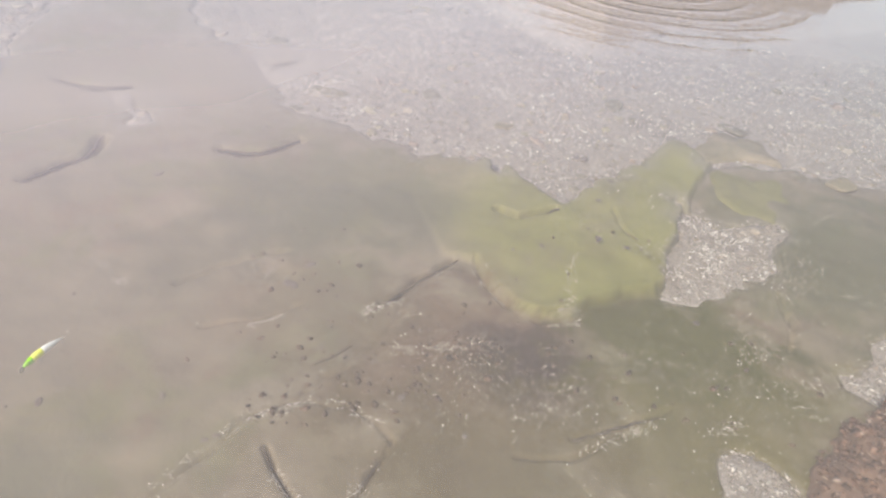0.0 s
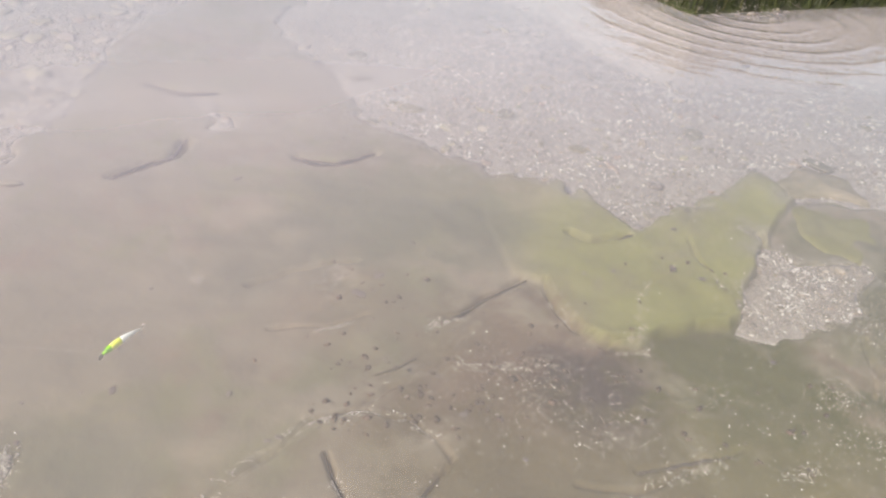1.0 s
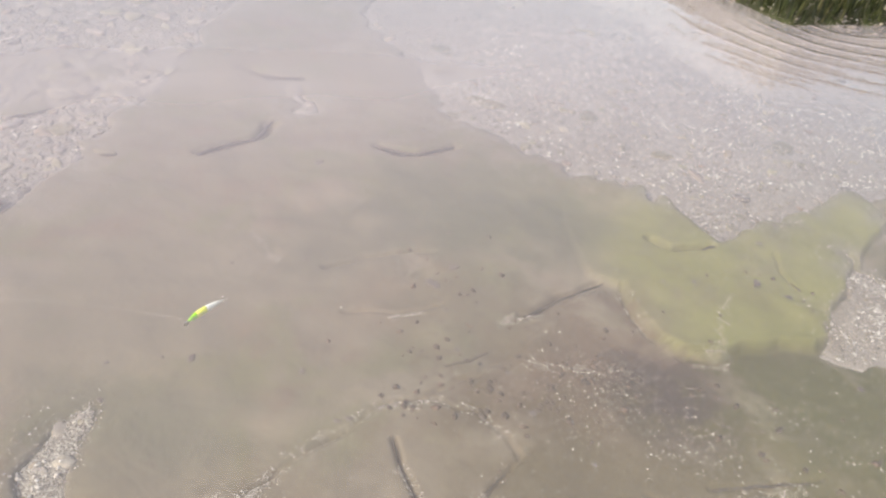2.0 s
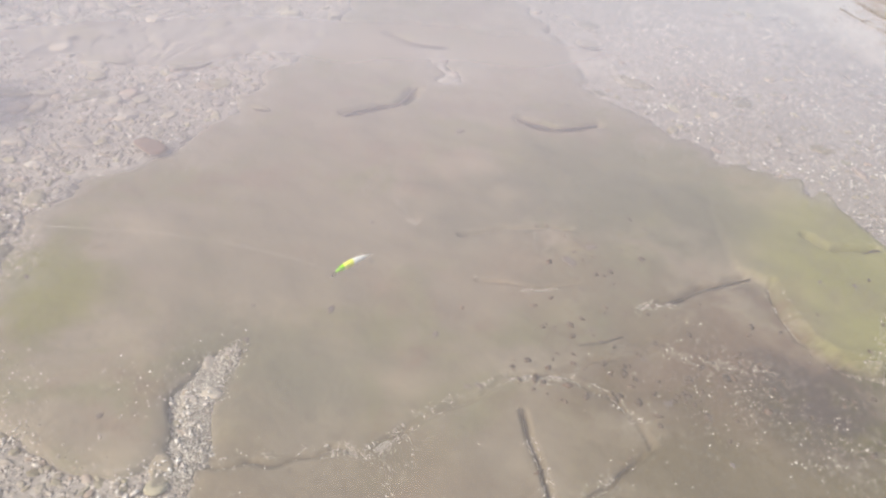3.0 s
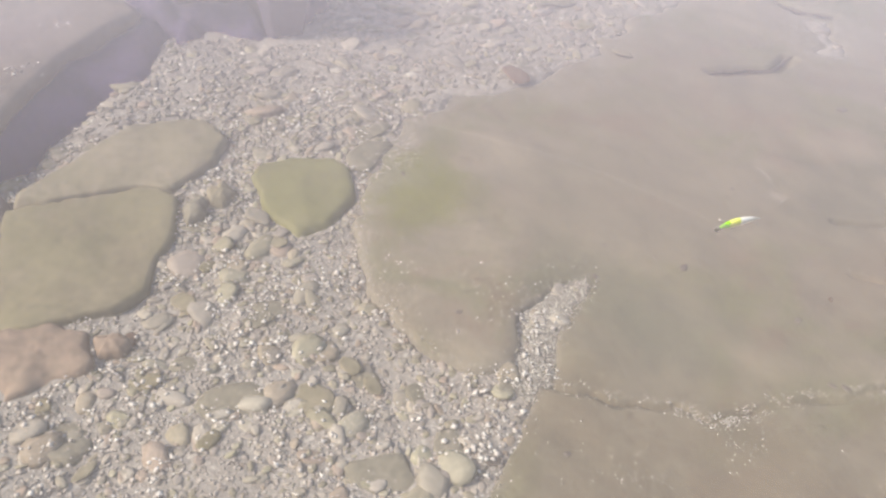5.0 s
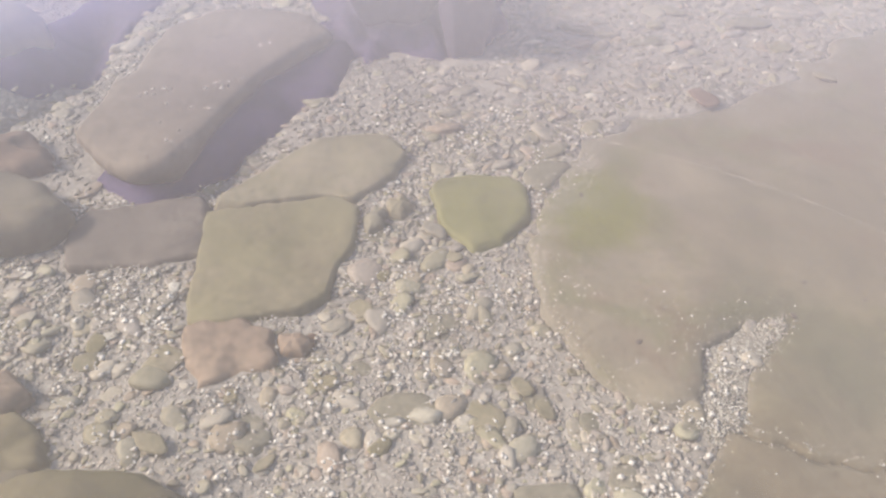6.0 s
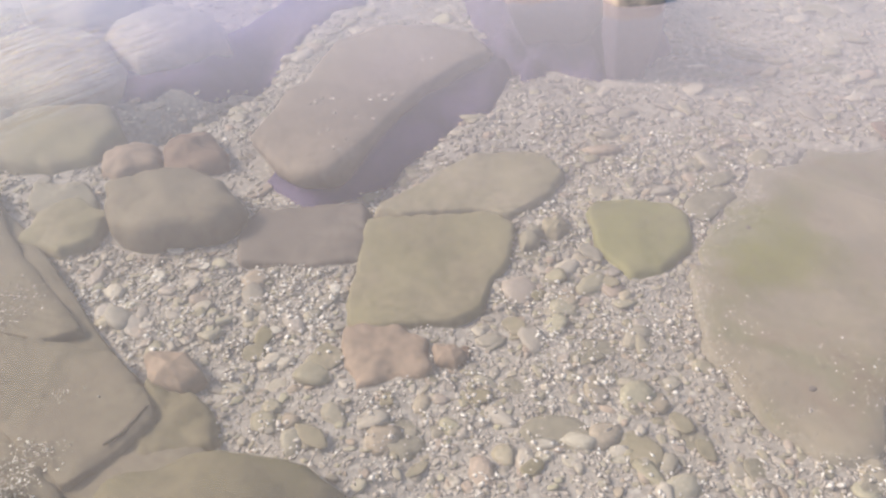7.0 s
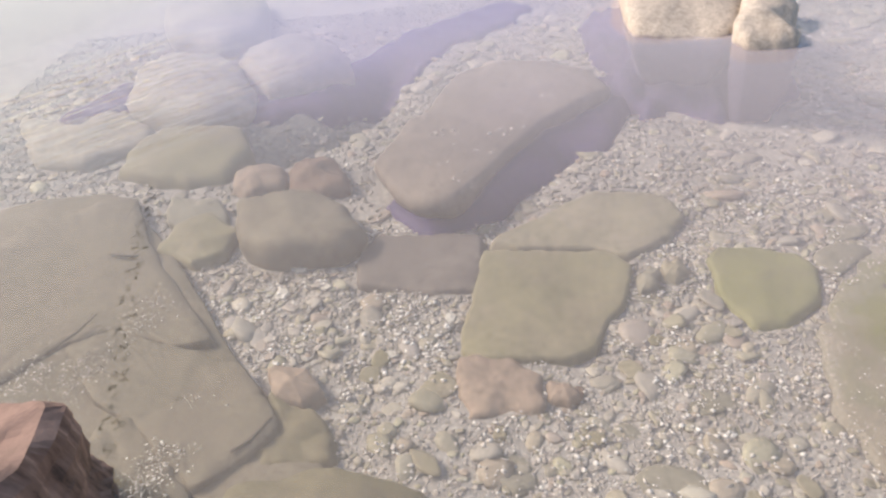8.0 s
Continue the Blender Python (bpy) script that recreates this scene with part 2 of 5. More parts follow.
def water_material():
    """A clear sheet, see-through and mirror-like at low angles, with sky haze painted in as a pale diffuse veil."""
    m = bpy.data.materials.new("river_water")
    m.use_nodes = True
    n, l = m.node_tree.nodes, m.node_tree.links
    n.clear()
    out = n.new("ShaderNodeOutputMaterial")
    pos = n.new("ShaderNodeNewGeometry").outputs["Position"]
    turn = n.new("ShaderNodeMapping")
    turn.inputs["Rotation"].default_value = (0, 0, radians(-14))
    turn.inputs["Scale"].default_value = (1.0, 3.2, 1.0)
    l.new(pos, turn.inputs["Vector"])
    chop = noise_tex(n, l, turn.outputs["Vector"], 4.2, 3, 0.5, 0.8)
    lines = n.new("ShaderNodeTexWave")
    lines.wave_type, lines.rings_direction, lines.wave_profile = "RINGS", "Z", "SIN"
    lines.inputs["Scale"].default_value, lines.inputs["Distortion"].default_value = 1.8, 2.0
    lines.inputs["Detail"].default_value, lines.inputs["Detail Scale"].default_value = 2.0, 1.2
    l.new(maths_shift(n, l, pos, (-0.8, -5.23, -WATER)), lines.inputs["Vector"])
    crests = maths(n, l, "POWER", lines.outputs["Fac"], 5.0)
    swell = noise_tex(n, l, pos, 1.3, 2, 0.5, 0.5)
    small = noise_tex(n, l, pos, 14, 3, 0.55, 0.6)
    wob = noise_tex(n, l, pos, 1.0, 2, 0.5)
    lively = maths(n, l, "MAXIMUM", spot(n, l, pos, wob, 0.75, 4.95, 1.3, 0.6), 0.0)
    drawn = n.new("ShaderNodeMapping")
    drawn.inputs["Rotation"].default_value = (0, 0, radians(STREAK))
    drawn.vector_type = "TEXTURE"
    drawn.inputs["Scale"].default_value = (0.45, 0.07, 1.0)
    l.new(pos, drawn.inputs["Vector"])
    streaks = noise_tex(n, l, drawn.outputs["Vector"], 1.4, 3, 0.5, 0.3)
    breeze = spot(n, l, pos, wob, -2.6, -1.5, 0.9, 0.8)
    height = maths(n, l, "ADD", maths(n, l, "MULTIPLY", swell, 0.15), maths(n, l, "ADD", maths(n, l, "ADD", maths(n, l, "MULTIPLY", small, 0.008), maths(n, l, "MULTIPLY", maths(n, l, "MULTIPLY", streaks, breeze), 0.30)), maths(n, l, "MULTIPLY", maths(n, l, "ADD", maths(n, l, "MULTIPLY", chop, 0.14), maths(n, l, "MULTIPLY", crests, 0.15)), lively)))
    bump = n.new("ShaderNodeBump")
    bump.inputs["Strength"].default_value, bump.inputs["Distance"].default_value = 0.8, 0.05
    l.new(height, bump.inputs["Height"])
    clear = n.new("ShaderNodeBsdfTransparent")
    clear.inputs["Color"].default_value = (0.94, 0.95, 0.93, 1)
    # pale diffuse layer that paints the sky's haze over the bed
    silt = n.new("ShaderNodeBsdfDiffuse")
    # thicker, violet veil round the boulders, painted for their shade and haze
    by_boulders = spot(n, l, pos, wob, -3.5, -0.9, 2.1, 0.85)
    # the painted haze thickens away from the bank, to match the distant view
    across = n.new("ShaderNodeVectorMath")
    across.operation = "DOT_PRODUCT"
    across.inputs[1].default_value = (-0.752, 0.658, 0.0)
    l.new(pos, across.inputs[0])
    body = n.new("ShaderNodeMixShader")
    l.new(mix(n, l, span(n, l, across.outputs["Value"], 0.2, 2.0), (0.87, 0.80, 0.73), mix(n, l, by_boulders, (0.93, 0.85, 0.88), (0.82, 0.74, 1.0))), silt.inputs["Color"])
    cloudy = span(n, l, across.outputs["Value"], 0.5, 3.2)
    veil = maths(n, l, "ADD", 0.125, maths(n, l, "MULTIPLY", by_boulders, 0.10))
    veil = maths(n, l, "ADD", veil, maths(n, l, "MULTIPLY", cloudy, 0.21))
    veil = maths(n, l, "ADD", veil, maths(n, l, "MULTIPLY", maths(n, l, "SUBTRACT", wob, 0.5), 0.07))
    l.new(maths(n, l, "MINIMUM", veil, 0.30), body.inputs["Fac"])
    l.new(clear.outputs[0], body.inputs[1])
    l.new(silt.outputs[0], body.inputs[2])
    gloss = n.new("ShaderNodeBsdfGlossy")
    gloss.inputs["Roughness"].default_value = 0.02
    l.new(bump.outputs["Normal"], gloss.inputs["Normal"])
    slant = n.new("ShaderNodeLayerWeight")
    slant.inputs["Blend"].default_value = 0.5
    l.new(bump.outputs["Normal"], slant.inputs["Normal"])
    mirror = maths(n, l, "ADD", 0.02, maths(n, l, "MULTIPLY", maths(n, l, "POWER", slant.outputs["Facing"], 5.0), 0.98))
    full = n.new("ShaderNodeMixShader")
    l.new(mirror, full.inputs["Fac"])
    l.new(body.outputs[0], full.inputs[1])
    l.new(gloss.outputs[0], full.inputs[2])
    l.new(full.outputs[0], out.inputs["Surface"])
    return m


def plain(name, colour, rough=0.4, metal=0.0):
    m, n, l, p = nodes_of(name)
    p.inputs["Base Color"].default_value = (*colour, 1)
    p.inputs["Roughness"].default_value, p.inputs["Metallic"].default_value = rough, metal
    return m


BEDROCK, GROUND, RIVER = bedrock_material(), ground_material(), water_material()
TAN = rock_material("tan_stone", (0.340, 0.298, 0.227), (0.454, 0.396, 0.311), (0.567, 0.496, 0.396), algae=0.3, algae_tint=(0.353, 0.340, 0.170))
OLIVE = rock_material("olive_stone", (0.295, 0.255, 0.172), (0.378, 0.330, 0.228), (0.455, 0.395, 0.285), algae=0.42, algae_tint=(0.345, 0.328, 0.16))
GREEN = rock_material("algae_stone", (0.270, 0.260, 0.138), (0.345, 0.334, 0.170), (0.424, 0.403, 0.228), algae=0.55, algae_tint=(0.318, 0.323, 0.111))
SHELF = rock_material("shelf_stone", (0.21, 0.175, 0.13), (0.27, 0.226, 0.17), (0.335, 0.283, 0.222), algae=0.2, algae_tint=(0.25, 0.235, 0.14))
BANK_OLIVE = rock_material("bank_olive_stone", (0.18, 0.15, 0.085), (0.245, 0.205, 0.125), (0.31, 0.262, 0.17), algae=0.4, algae_tint=(0.20, 0.185, 0.07))
DUSK = rock_material("dusky_stone", (0.25, 0.20, 0.17), (0.34, 0.275, 0.24), (0.43, 0.36, 0.32))
PINK = rock_material("pink_stone", (0.380, 0.275, 0.220), (0.479, 0.352, 0.286), (0.572, 0.435, 0.352))
RED = rock_material("red_stone", (0.22, 0.13, 0.10), (0.30, 0.19, 0.15), (0.37, 0.25, 0.20))
SLATE = rock_material("slate_stone", (0.182, 0.154, 0.149), (0.248, 0.209, 0.198), (0.319, 0.275, 0.259))
GREY = rock_material("grey_stone", (0.303, 0.284, 0.227), (0.391, 0.360, 0.296), (0.493, 0.448, 0.391), algae=0.15, algae_tint=(0.315, 0.306, 0.214))
PALE = rock_material("pale_stone", (0.414, 0.378, 0.333), (0.504, 0.459, 0.405), (0.594, 0.540, 0.477))
WHITE = rock_material("white_quartz", (0.78, 0.73, 0.67), (0.95, 0.90, 0.84), (1.1, 1.05, 1.0), specks=0.1)
CREAM = rock_material("cream_stone", (0.70, 0.61, 0.53), (0.82, 0.72, 0.63), (0.92, 0.82, 0.73))


def shaded_foot_material(name, dry):
    """Dry pale stone with dark violet-grey shade painted below the water line."""
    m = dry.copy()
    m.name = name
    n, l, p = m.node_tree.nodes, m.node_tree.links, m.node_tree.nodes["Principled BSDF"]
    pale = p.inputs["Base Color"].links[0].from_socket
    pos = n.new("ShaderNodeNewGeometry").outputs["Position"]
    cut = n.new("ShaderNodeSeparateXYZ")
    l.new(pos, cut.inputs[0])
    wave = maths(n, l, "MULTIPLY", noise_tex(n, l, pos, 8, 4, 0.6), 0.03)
    # shade under the boulder is put into the colour below the water line
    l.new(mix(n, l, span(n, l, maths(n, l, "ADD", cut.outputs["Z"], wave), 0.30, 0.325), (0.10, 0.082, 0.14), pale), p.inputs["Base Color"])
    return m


SHADED_FOOT = shaded_foot_material("tide_marked_stone", CREAM)


def strata_material(name):
    """Wet layered rock, reddish, with strata bands; lit top and shaded sides put into the colour."""
    m, n, l, p = nodes_of(name)
    geo = n.new("ShaderNodeNewGeometry")
    lay = n.new("ShaderNodeMapping")
    lay.inputs["Rotation"].default_value = (radians(18), radians(-24), radians(30))
    lay.inputs["Scale"].default_value = (46, 7, 7)
    l.new(geo.outputs["Position"], lay.inputs["Vector"])
    bands = noise_tex(n, l, lay.outputs["Vector"], 1.0, 5, 0.65, 0.3)
    big = noise_tex(n, l, geo.outputs["Position"], 9, 5, 0.65)
    fine = noise_tex(n, l, geo.outputs["Position"], 60, 5, 0.7)
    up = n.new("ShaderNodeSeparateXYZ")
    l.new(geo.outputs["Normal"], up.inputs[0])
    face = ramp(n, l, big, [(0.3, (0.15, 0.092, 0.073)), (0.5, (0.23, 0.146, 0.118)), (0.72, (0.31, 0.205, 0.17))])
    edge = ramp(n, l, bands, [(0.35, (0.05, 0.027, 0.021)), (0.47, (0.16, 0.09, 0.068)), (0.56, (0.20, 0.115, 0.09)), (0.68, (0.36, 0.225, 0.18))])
    # upward faces take the lighter tone as if lit, sides the dark banded one
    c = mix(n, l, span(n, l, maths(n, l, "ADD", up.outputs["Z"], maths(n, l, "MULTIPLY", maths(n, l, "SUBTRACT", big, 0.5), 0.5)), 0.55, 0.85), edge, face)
    c = mix(n, l, 0.25, c, ramp(n, l, fine, [(0.3, (0.25, 0.24, 0.23)), (0.7, (0.75, 0.74, 0.72))]), "OVERLAY")
    l.new(c, p.inputs["Base Color"])
    l.new(ramp(n, l, big, [(0.35, (0.6, 0.6, 0.6)), (0.65, (0.9, 0.9, 0.9))]), p.inputs["Roughness"])
    relief(n, l, p, maths(n, l, "ADD", maths(n, l, "MULTIPLY", bands, 0.6), maths(n, l, "ADD", maths(n, l, "MULTIPLY", big, 1.2), maths(n, l, "MULTIPLY", fine, 0.15))), 0.55, 0.012)
    return m


# Black for the added squiggles that imitate a reflection.
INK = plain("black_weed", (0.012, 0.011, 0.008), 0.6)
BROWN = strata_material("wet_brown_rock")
MOSSY = rock_material("mossy_rock", (0.06, 0.05, 0.04), (0.12, 0.10, 0.08), (0.2, 0.18, 0.15), algae=0.9, algae_tint=(0.06, 0.09, 0.015))
GRAVEL = pebble_material("gravel", [(0.0, (0.43, 0.395, 0.385)), (0.25, (0.475, 0.44, 0.43)), (0.55, (0.51, 0.47, 0.465)), (0.85, (0.55, 0.51, 0.505)), (0.97, (0.60, 0.56, 0.55)), (1.0, (0.70, 0.66, 0.65))], False)
# White chips: pale gravel flecks, and sun glints painted as grains.
GLINT_CHIPS = pebble_material("quartz_chips", [(0.0, (0.66, 0.62, 0.62)), (0.5, (0.82, 0.785, 0.785)), (1.0, (0.95, 0.94, 0.94))], False)
SOFT_GRAVEL = pebble_material("far_gravel", [(0.0, (0.273, 0.256, 0.238)), (0.3, (0.327, 0.308, 0.286)), (0.6, (0.376, 0.354, 0.332)), (0.88, (0.441, 0.416, 0.398)), (0.97, (0.600, 0.567, 0.556)), (1.0, (0.920, 0.920, 0.920))], False)
MIXED = pebble_material("pebbles", [(0.0, (0.256, 0.234, 0.234)), (0.14, (0.300, 0.278, 0.207)), (0.28, (0.354, 0.327, 0.327)), (0.42, (0.360, 0.332, 0.256)), (0.54, (0.376, 0.300, 0.262)), (0.66, (0.376, 0.347, 0.340)), (0.78, (0.392, 0.376, 0.283)), (0.9, (0.425, 0.392, 0.371)), (1.0, (0.545, 0.496, 0.436))], False)
GRIT = pebble_material("pale_grit", [(0.0, (0.26, 0.24, 0.21)), (0.4, (0.46, 0.43, 0.40)), (0.8, (0.72, 0.69, 0.66)), (1.0, (0.96, 0.94, 0.91))], False)
RUST = pebble_material("rusty_grains", [(0.0, (0.06, 0.03, 0.022)), (0.5, (0.17, 0.09, 0.065)), (0.9, (0.27, 0.16, 0.12)), (1.0, (0.6, 0.5, 0.45))], False)
UMBER = pebble_material("umber_grains", [(0.0, (0.06, 0.042, 0.03)), (0.5, (0.10, 0.068, 0.05)), (1.0, (0.17, 0.11, 0.08))], False)
# Violet tone that paints the boulders' shade onto the bed.
BOULDER_SHADE = rock_material("dark_silt", (0.06, 0.036, 0.145), (0.092, 0.056, 0.215), (0.13, 0.085, 0.28), specks=0.05)
DARK_STEM = rock_material("sodden_twig", (0.06, 0.05, 0.042), (0.12, 0.10, 0.08), (0.20, 0.17, 0.14), specks=0.0, scale=4.0)
COBBLE = pebble_material("cobbles", [(0.0, (0.235, 0.215, 0.21)), (0.2, (0.295, 0.285, 0.205)), (0.4, (0.34, 0.312, 0.30)), (0.6, (0.36, 0.285, 0.245)), (0.75, (0.37, 0.345, 0.325)), (1.0, (0.44, 0.405, 0.35))], True)


# ---- shape helpers ----
def finish(name, bm, material, smooth=True):
    bmesh.ops.recalc_face_normals(bm, faces=bm.faces)
    me = bpy.data.meshes.new(name)
    bm.to_mesh(me)
    bm.free()
    if smooth:
        me.polygons.foreach_set("use_smooth", [True] * len(me.polygons))
    me.materials.append(material)
    return me


def part(name, bm, material, parent, label=""):
    ob = new(name, finish(name, bm, material))
    ob.parent = parent
    return tagged(ob, label)


def sheet(name, xs, ys, height, material):
    """A ground sheet on a grid of lines xs, ys with height(x, y) for arrays."""
    X, Y = np.meshgrid(xs, ys)
    co = np.stack([X, Y, height(X, Y)], -1).reshape(-1, 3)
    a = (np.arange(len(ys) - 1)[:, None] * len(xs) + np.arange(len(xs) - 1)).reshape(-1)
    quads = np.stack([a, a + 1, a + 1 + len(xs), a + len(xs)], -1)
    me = bpy.data.meshes.new(name)
    me.vertices.add(len(co))
    me.vertices.foreach_set("co", co.astype(np.float32).ravel())
    me.loops.add(quads.size)
    me.loops.foreach_set("vertex_index", quads.astype(np.int32).ravel())
    me.polygons.add(len(quads))
    me.polygons.foreach_set("loop_start", np.arange(0, quads.size, 4, dtype=np.int32))
    me.update(calc_edges=True)
    me.polygons.foreach_set("use_smooth", [True] * len(quads))
    me.materials.append(material)
    return new(name, me)


WAVES = [(random.uniform(-1, 1), random.uniform(-1, 1), random.uniform(0, 6.28)) for _ in range(24)]


def wavy(X, Y, size):
    """Cheap smooth noise for arrays, about -1 to 1, with bumps of that size."""
    z = 0
    for n, (a, b, c) in enumerate(WAVES):
        k = (0.7 + 0.09 * n) * 2.2 / size
        z = z + np.sin(k * (a * X + b * Y) + c + 1.7 * np.sin(k * 0.6 * (b * X - a * Y) + 2 * c))
    return z / 7


def smooth(v, lo, hi):
    t = np.clip((v - lo) / (hi - lo), 0, 1)
    return t * t * (3 - 2 * t)


def away(X, Y, line, closed=False):
    """Distance from a bent line in plan."""
    best = np.full(np.shape(X), 1e9)
    ends = list(zip(line, line[1:] + line[:1])) if closed else list(zip(line, line[1:]))
    for (ax, ay), (bx, by) in ends:
        dx, dy = bx - ax, by - ay
        t = np.clip(((X - ax) * dx + (Y - ay) * dy) / (dx * dx + dy * dy + 1e-12), 0, 1)
        best = np.minimum(best, np.hypot(X - ax - t * dx, Y - ay - t * dy))
    return best


def within(X, Y, line):
    hit = np.zeros(np.shape(X), bool)
    for (ax, ay), (bx, by) in zip(line, line[1:] + line[:1]):
        hit ^= ((ay > Y) != (by > Y)) & (X < (bx - ax) * (Y - ay) / (by - ay + 1e-12) + ax)
    return hit


def inside_by(X, Y, line):
    """Signed distance from an outline: positive inside."""
    return np.where(within(X, Y, line), 1, -1) * away(X, Y, line, True)


def outline_rock(name, outline, base, top, material, dome=0.02, edge=0.03, rough=0.012, seed=0, turns=110, tip=(0, 0), corner=0.08, flare=0.03, ledges=0):
    """A stone over a plan outline: steep worn sides, a rounded rim and a gently domed, uneven top. tip: rise per metre in x and y."""
    pts = [Vector((*p, 0)) for p in outline]
    for cut in (corner, 0.22):
        pts = [q for a, b in zip(pts, pts[1:] + pts[:1]) for q in (a.lerp(b, cut), a.lerp(b, 1 - cut))]
    mid = sum(pts, Vector()) / len(pts)
    loop, total = [], [0.0]
    for a, b in zip(pts, pts[1:] + pts[:1]):
        total.append(total[-1] + (b - a).length)
    for k in range(turns):
        d = total[-1] * k / turns
        j = max(i for i in range(len(pts)) if total[i] <= d + 1e-9)
        loop.append(pts[j].lerp(pts[(j + 1) % len(pts)], (d - total[j]) / max(total[j + 1] - total[j], 1e-9)) - mid)
    size = sum(p.length for p in loop) / turns
    e = min(edge / size, 0.45)
    tall = top - base
    rings = [(1 + flare, -0.03), (1 + flare * 0.7, tall * 0.25), (1 + flare * 0.3, tall * 0.55), (1 - e * 0.3, tall * 0.82), (1 - e * 0.8, tall * 0.96), (1 - e * 1.5, tall)]
    inner = 1 - e * 1.5
    if ledges:
        step = random.Random(seed)
        side, rings = rings, []
        for k in range(ledges):
            z = tall * (0.25 + 0.72 * k / ledges)
            s = np.interp(z, [q[1] for q in side], [q[0] for q in side]) + step.uniform(-0.035, 0.02)
            rings += [(float(s), z), (float(s) - 0.012, z + tall * 0.6 / ledges)]
        rings = side[:1] + rings + side[-1:]
    rings += [(inner * (1 - f), tall + dome * (1 - (1 - f) ** 2)) for f in (0.15, 0.3, 0.45, 0.6, 0.75, 0.88)]
    bm = bmesh.new()
    made, shift = [], Vector((seed * 3.7, seed * 1.9, seed * 0.7))

    def placed(v):
        w = v + mid + shift
        rim = min(1.0, (v.x * v.x + v.y * v.y) / (size * size))
        lump = noise.noise(w * (1.6 / max(size, 0.05))) * 1.6 + noise.noise(w * (4 / max(size, 0.05))) * 0.5 + (noise.noise(w * 22) * 0.5 + noise.noise(w * 60) * 0.35) * rim * rim
        out = Vector((v.x, v.y, 0)).normalized() if v.length > 1e-6 else Vector()
        lean = (v.x * tip[0] + v.y * tip[1]) * max(0.0, min(1.0, v.z / max(tall, 1e-3)))
        return Vector((v.x, v.y, v.z + lean)) + out * lump * rough + Vector((0, 0, lump * rough * 0.7 * (v.z > 0)))

    for s, z in rings:
        made.append([bm.verts.new(placed(Vector((p.x * s, p.y * s, z)))) for p in loop])
    cap = bm.verts.new(placed(Vector((0, 0, tall + dome))))
    for a, b in zip(made, made[1:]):
        for k in range(turns):
            bm.faces.new((a[k], a[(k + 1) % turns], b[(k + 1) % turns], b[k]))
    for k in range(turns):
        bm.faces.new((made[-1][k], made[-1][(k + 1) % turns], cap))
    ob = new(name, finish(name, bm, material))
    ob.location = (mid.x, mid.y, base)
    return ob


def boulder_mesh(name, size, material, seed, cuts=9, detail=4, rough=0.05, sharp=10.0, layers=0.0, worn_top=0.0):
    """A rounded block of the given length, width and height, cut by flat faces and worn."""
    rng = random.Random(seed)
    faces = []
    for k in range(cuts):
        n = Vector((rng.gauss(0, 1), rng.gauss(0, 1), rng.gauss(0, 0.7))).normalized()
        faces.append((n, rng.uniform(0.62, 0.95)))
    if worn_top:
        faces.append((Vector((rng.gauss(0, 0.12), rng.gauss(0, 0.12), 1)).normalized(), worn_top))
    bm = bmesh.new()
    bmesh.ops.create_icosphere(bm, subdivisions=detail, radius=1)
    shift = Vector((rng.uniform(0, 50), rng.uniform(0, 50), rng.uniform(0, 50)))
    for v in bm.verts:
        d = v.co.normalized()
        s = 1.0 + sum(max(0.0, n.dot(d) / h) ** sharp for n, h in faces)
        r = s ** (-1 / sharp)
        r *= 1 + rough * (noise.noise(d * 1.7 + shift) * 1.5 + noise.noise(d * 5 + shift) * 0.6 + noise.noise(d * 14 + shift) * 0.25)
        if layers:
            r *= 1 + layers * math.sin(d.z * 26 + d.x * 9 + 3 * noise.noise(d * 3 + shift)) * (1 - abs(d.z))
        v.co = Vector((d.x * size[0] / 2, d.y * size[1] / 2, d.z * size[2] / 2)) * r
    return finish(name, bm, material)


# ---- the river bed ----
SLAB = [(-2.9, 6.2), (-2.6, 3.4), (-2.2, 2.75), (-1.95, 1.95), (-1.76, 1.45), (-1.9, 1.15), (-1.75, 0.86), (-1.48, 0.64), (-1.36, 0.48), (-1.05, 0.40),
        (-0.82, 0.45), (-0.68, 0.6), (-0.6, 0.5), (-0.5, 0.36), (-0.3, 0.1), (0.4, 0.2), (1.1, 0.9), (2.2, 1.6), (2.5, 3.3), (1.42, 3.3), (1.03, 3.2),
        (0.95, 3.36), (0.76, 3.17), (0.57, 2.79), (0.43, 2.56), (0.36, 2.66), (0.2, 2.78), (-0.06, 2.82), (-0.5, 2.95), (-0.9, 3.1), (-1.1, 3.35), (-1.55, 3.78), (-2.0, 4.2), (-2.3, 6.2)]
POCKETS = [
    [(-0.85, 0.68), (-0.87, 0.78), (-0.86, 0.9), (-0.82, 0.84), (-0.77, 0.74), (-0.66, 0.62), (-0.70, 0.58), (-0.79, 0.64)],
    [(0.9, 2.78), (1.0, 2.72), (1.11, 2.76), (1.31, 2.79), (1.28, 2.65), (1.15, 2.38), (1.06, 2.26), (0.8, 2.14), (0.84, 2.3)],
    [(0.92, 1.38), (0.96, 1.52), (1.03, 1.54), (1.11, 1.47), (1.12, 1.38), (0.9, 1.30)],
    [(1.36, 2.0), (1.52, 2.16), (1.6, 2.0), (1.5, 1.84), (1.37, 1.88)],
    [(-1.68, 2.90), (-1.62, 2.94), (-1.45, 2.79), (-1.45, 2.71), (-1.54, 2.77)],
]
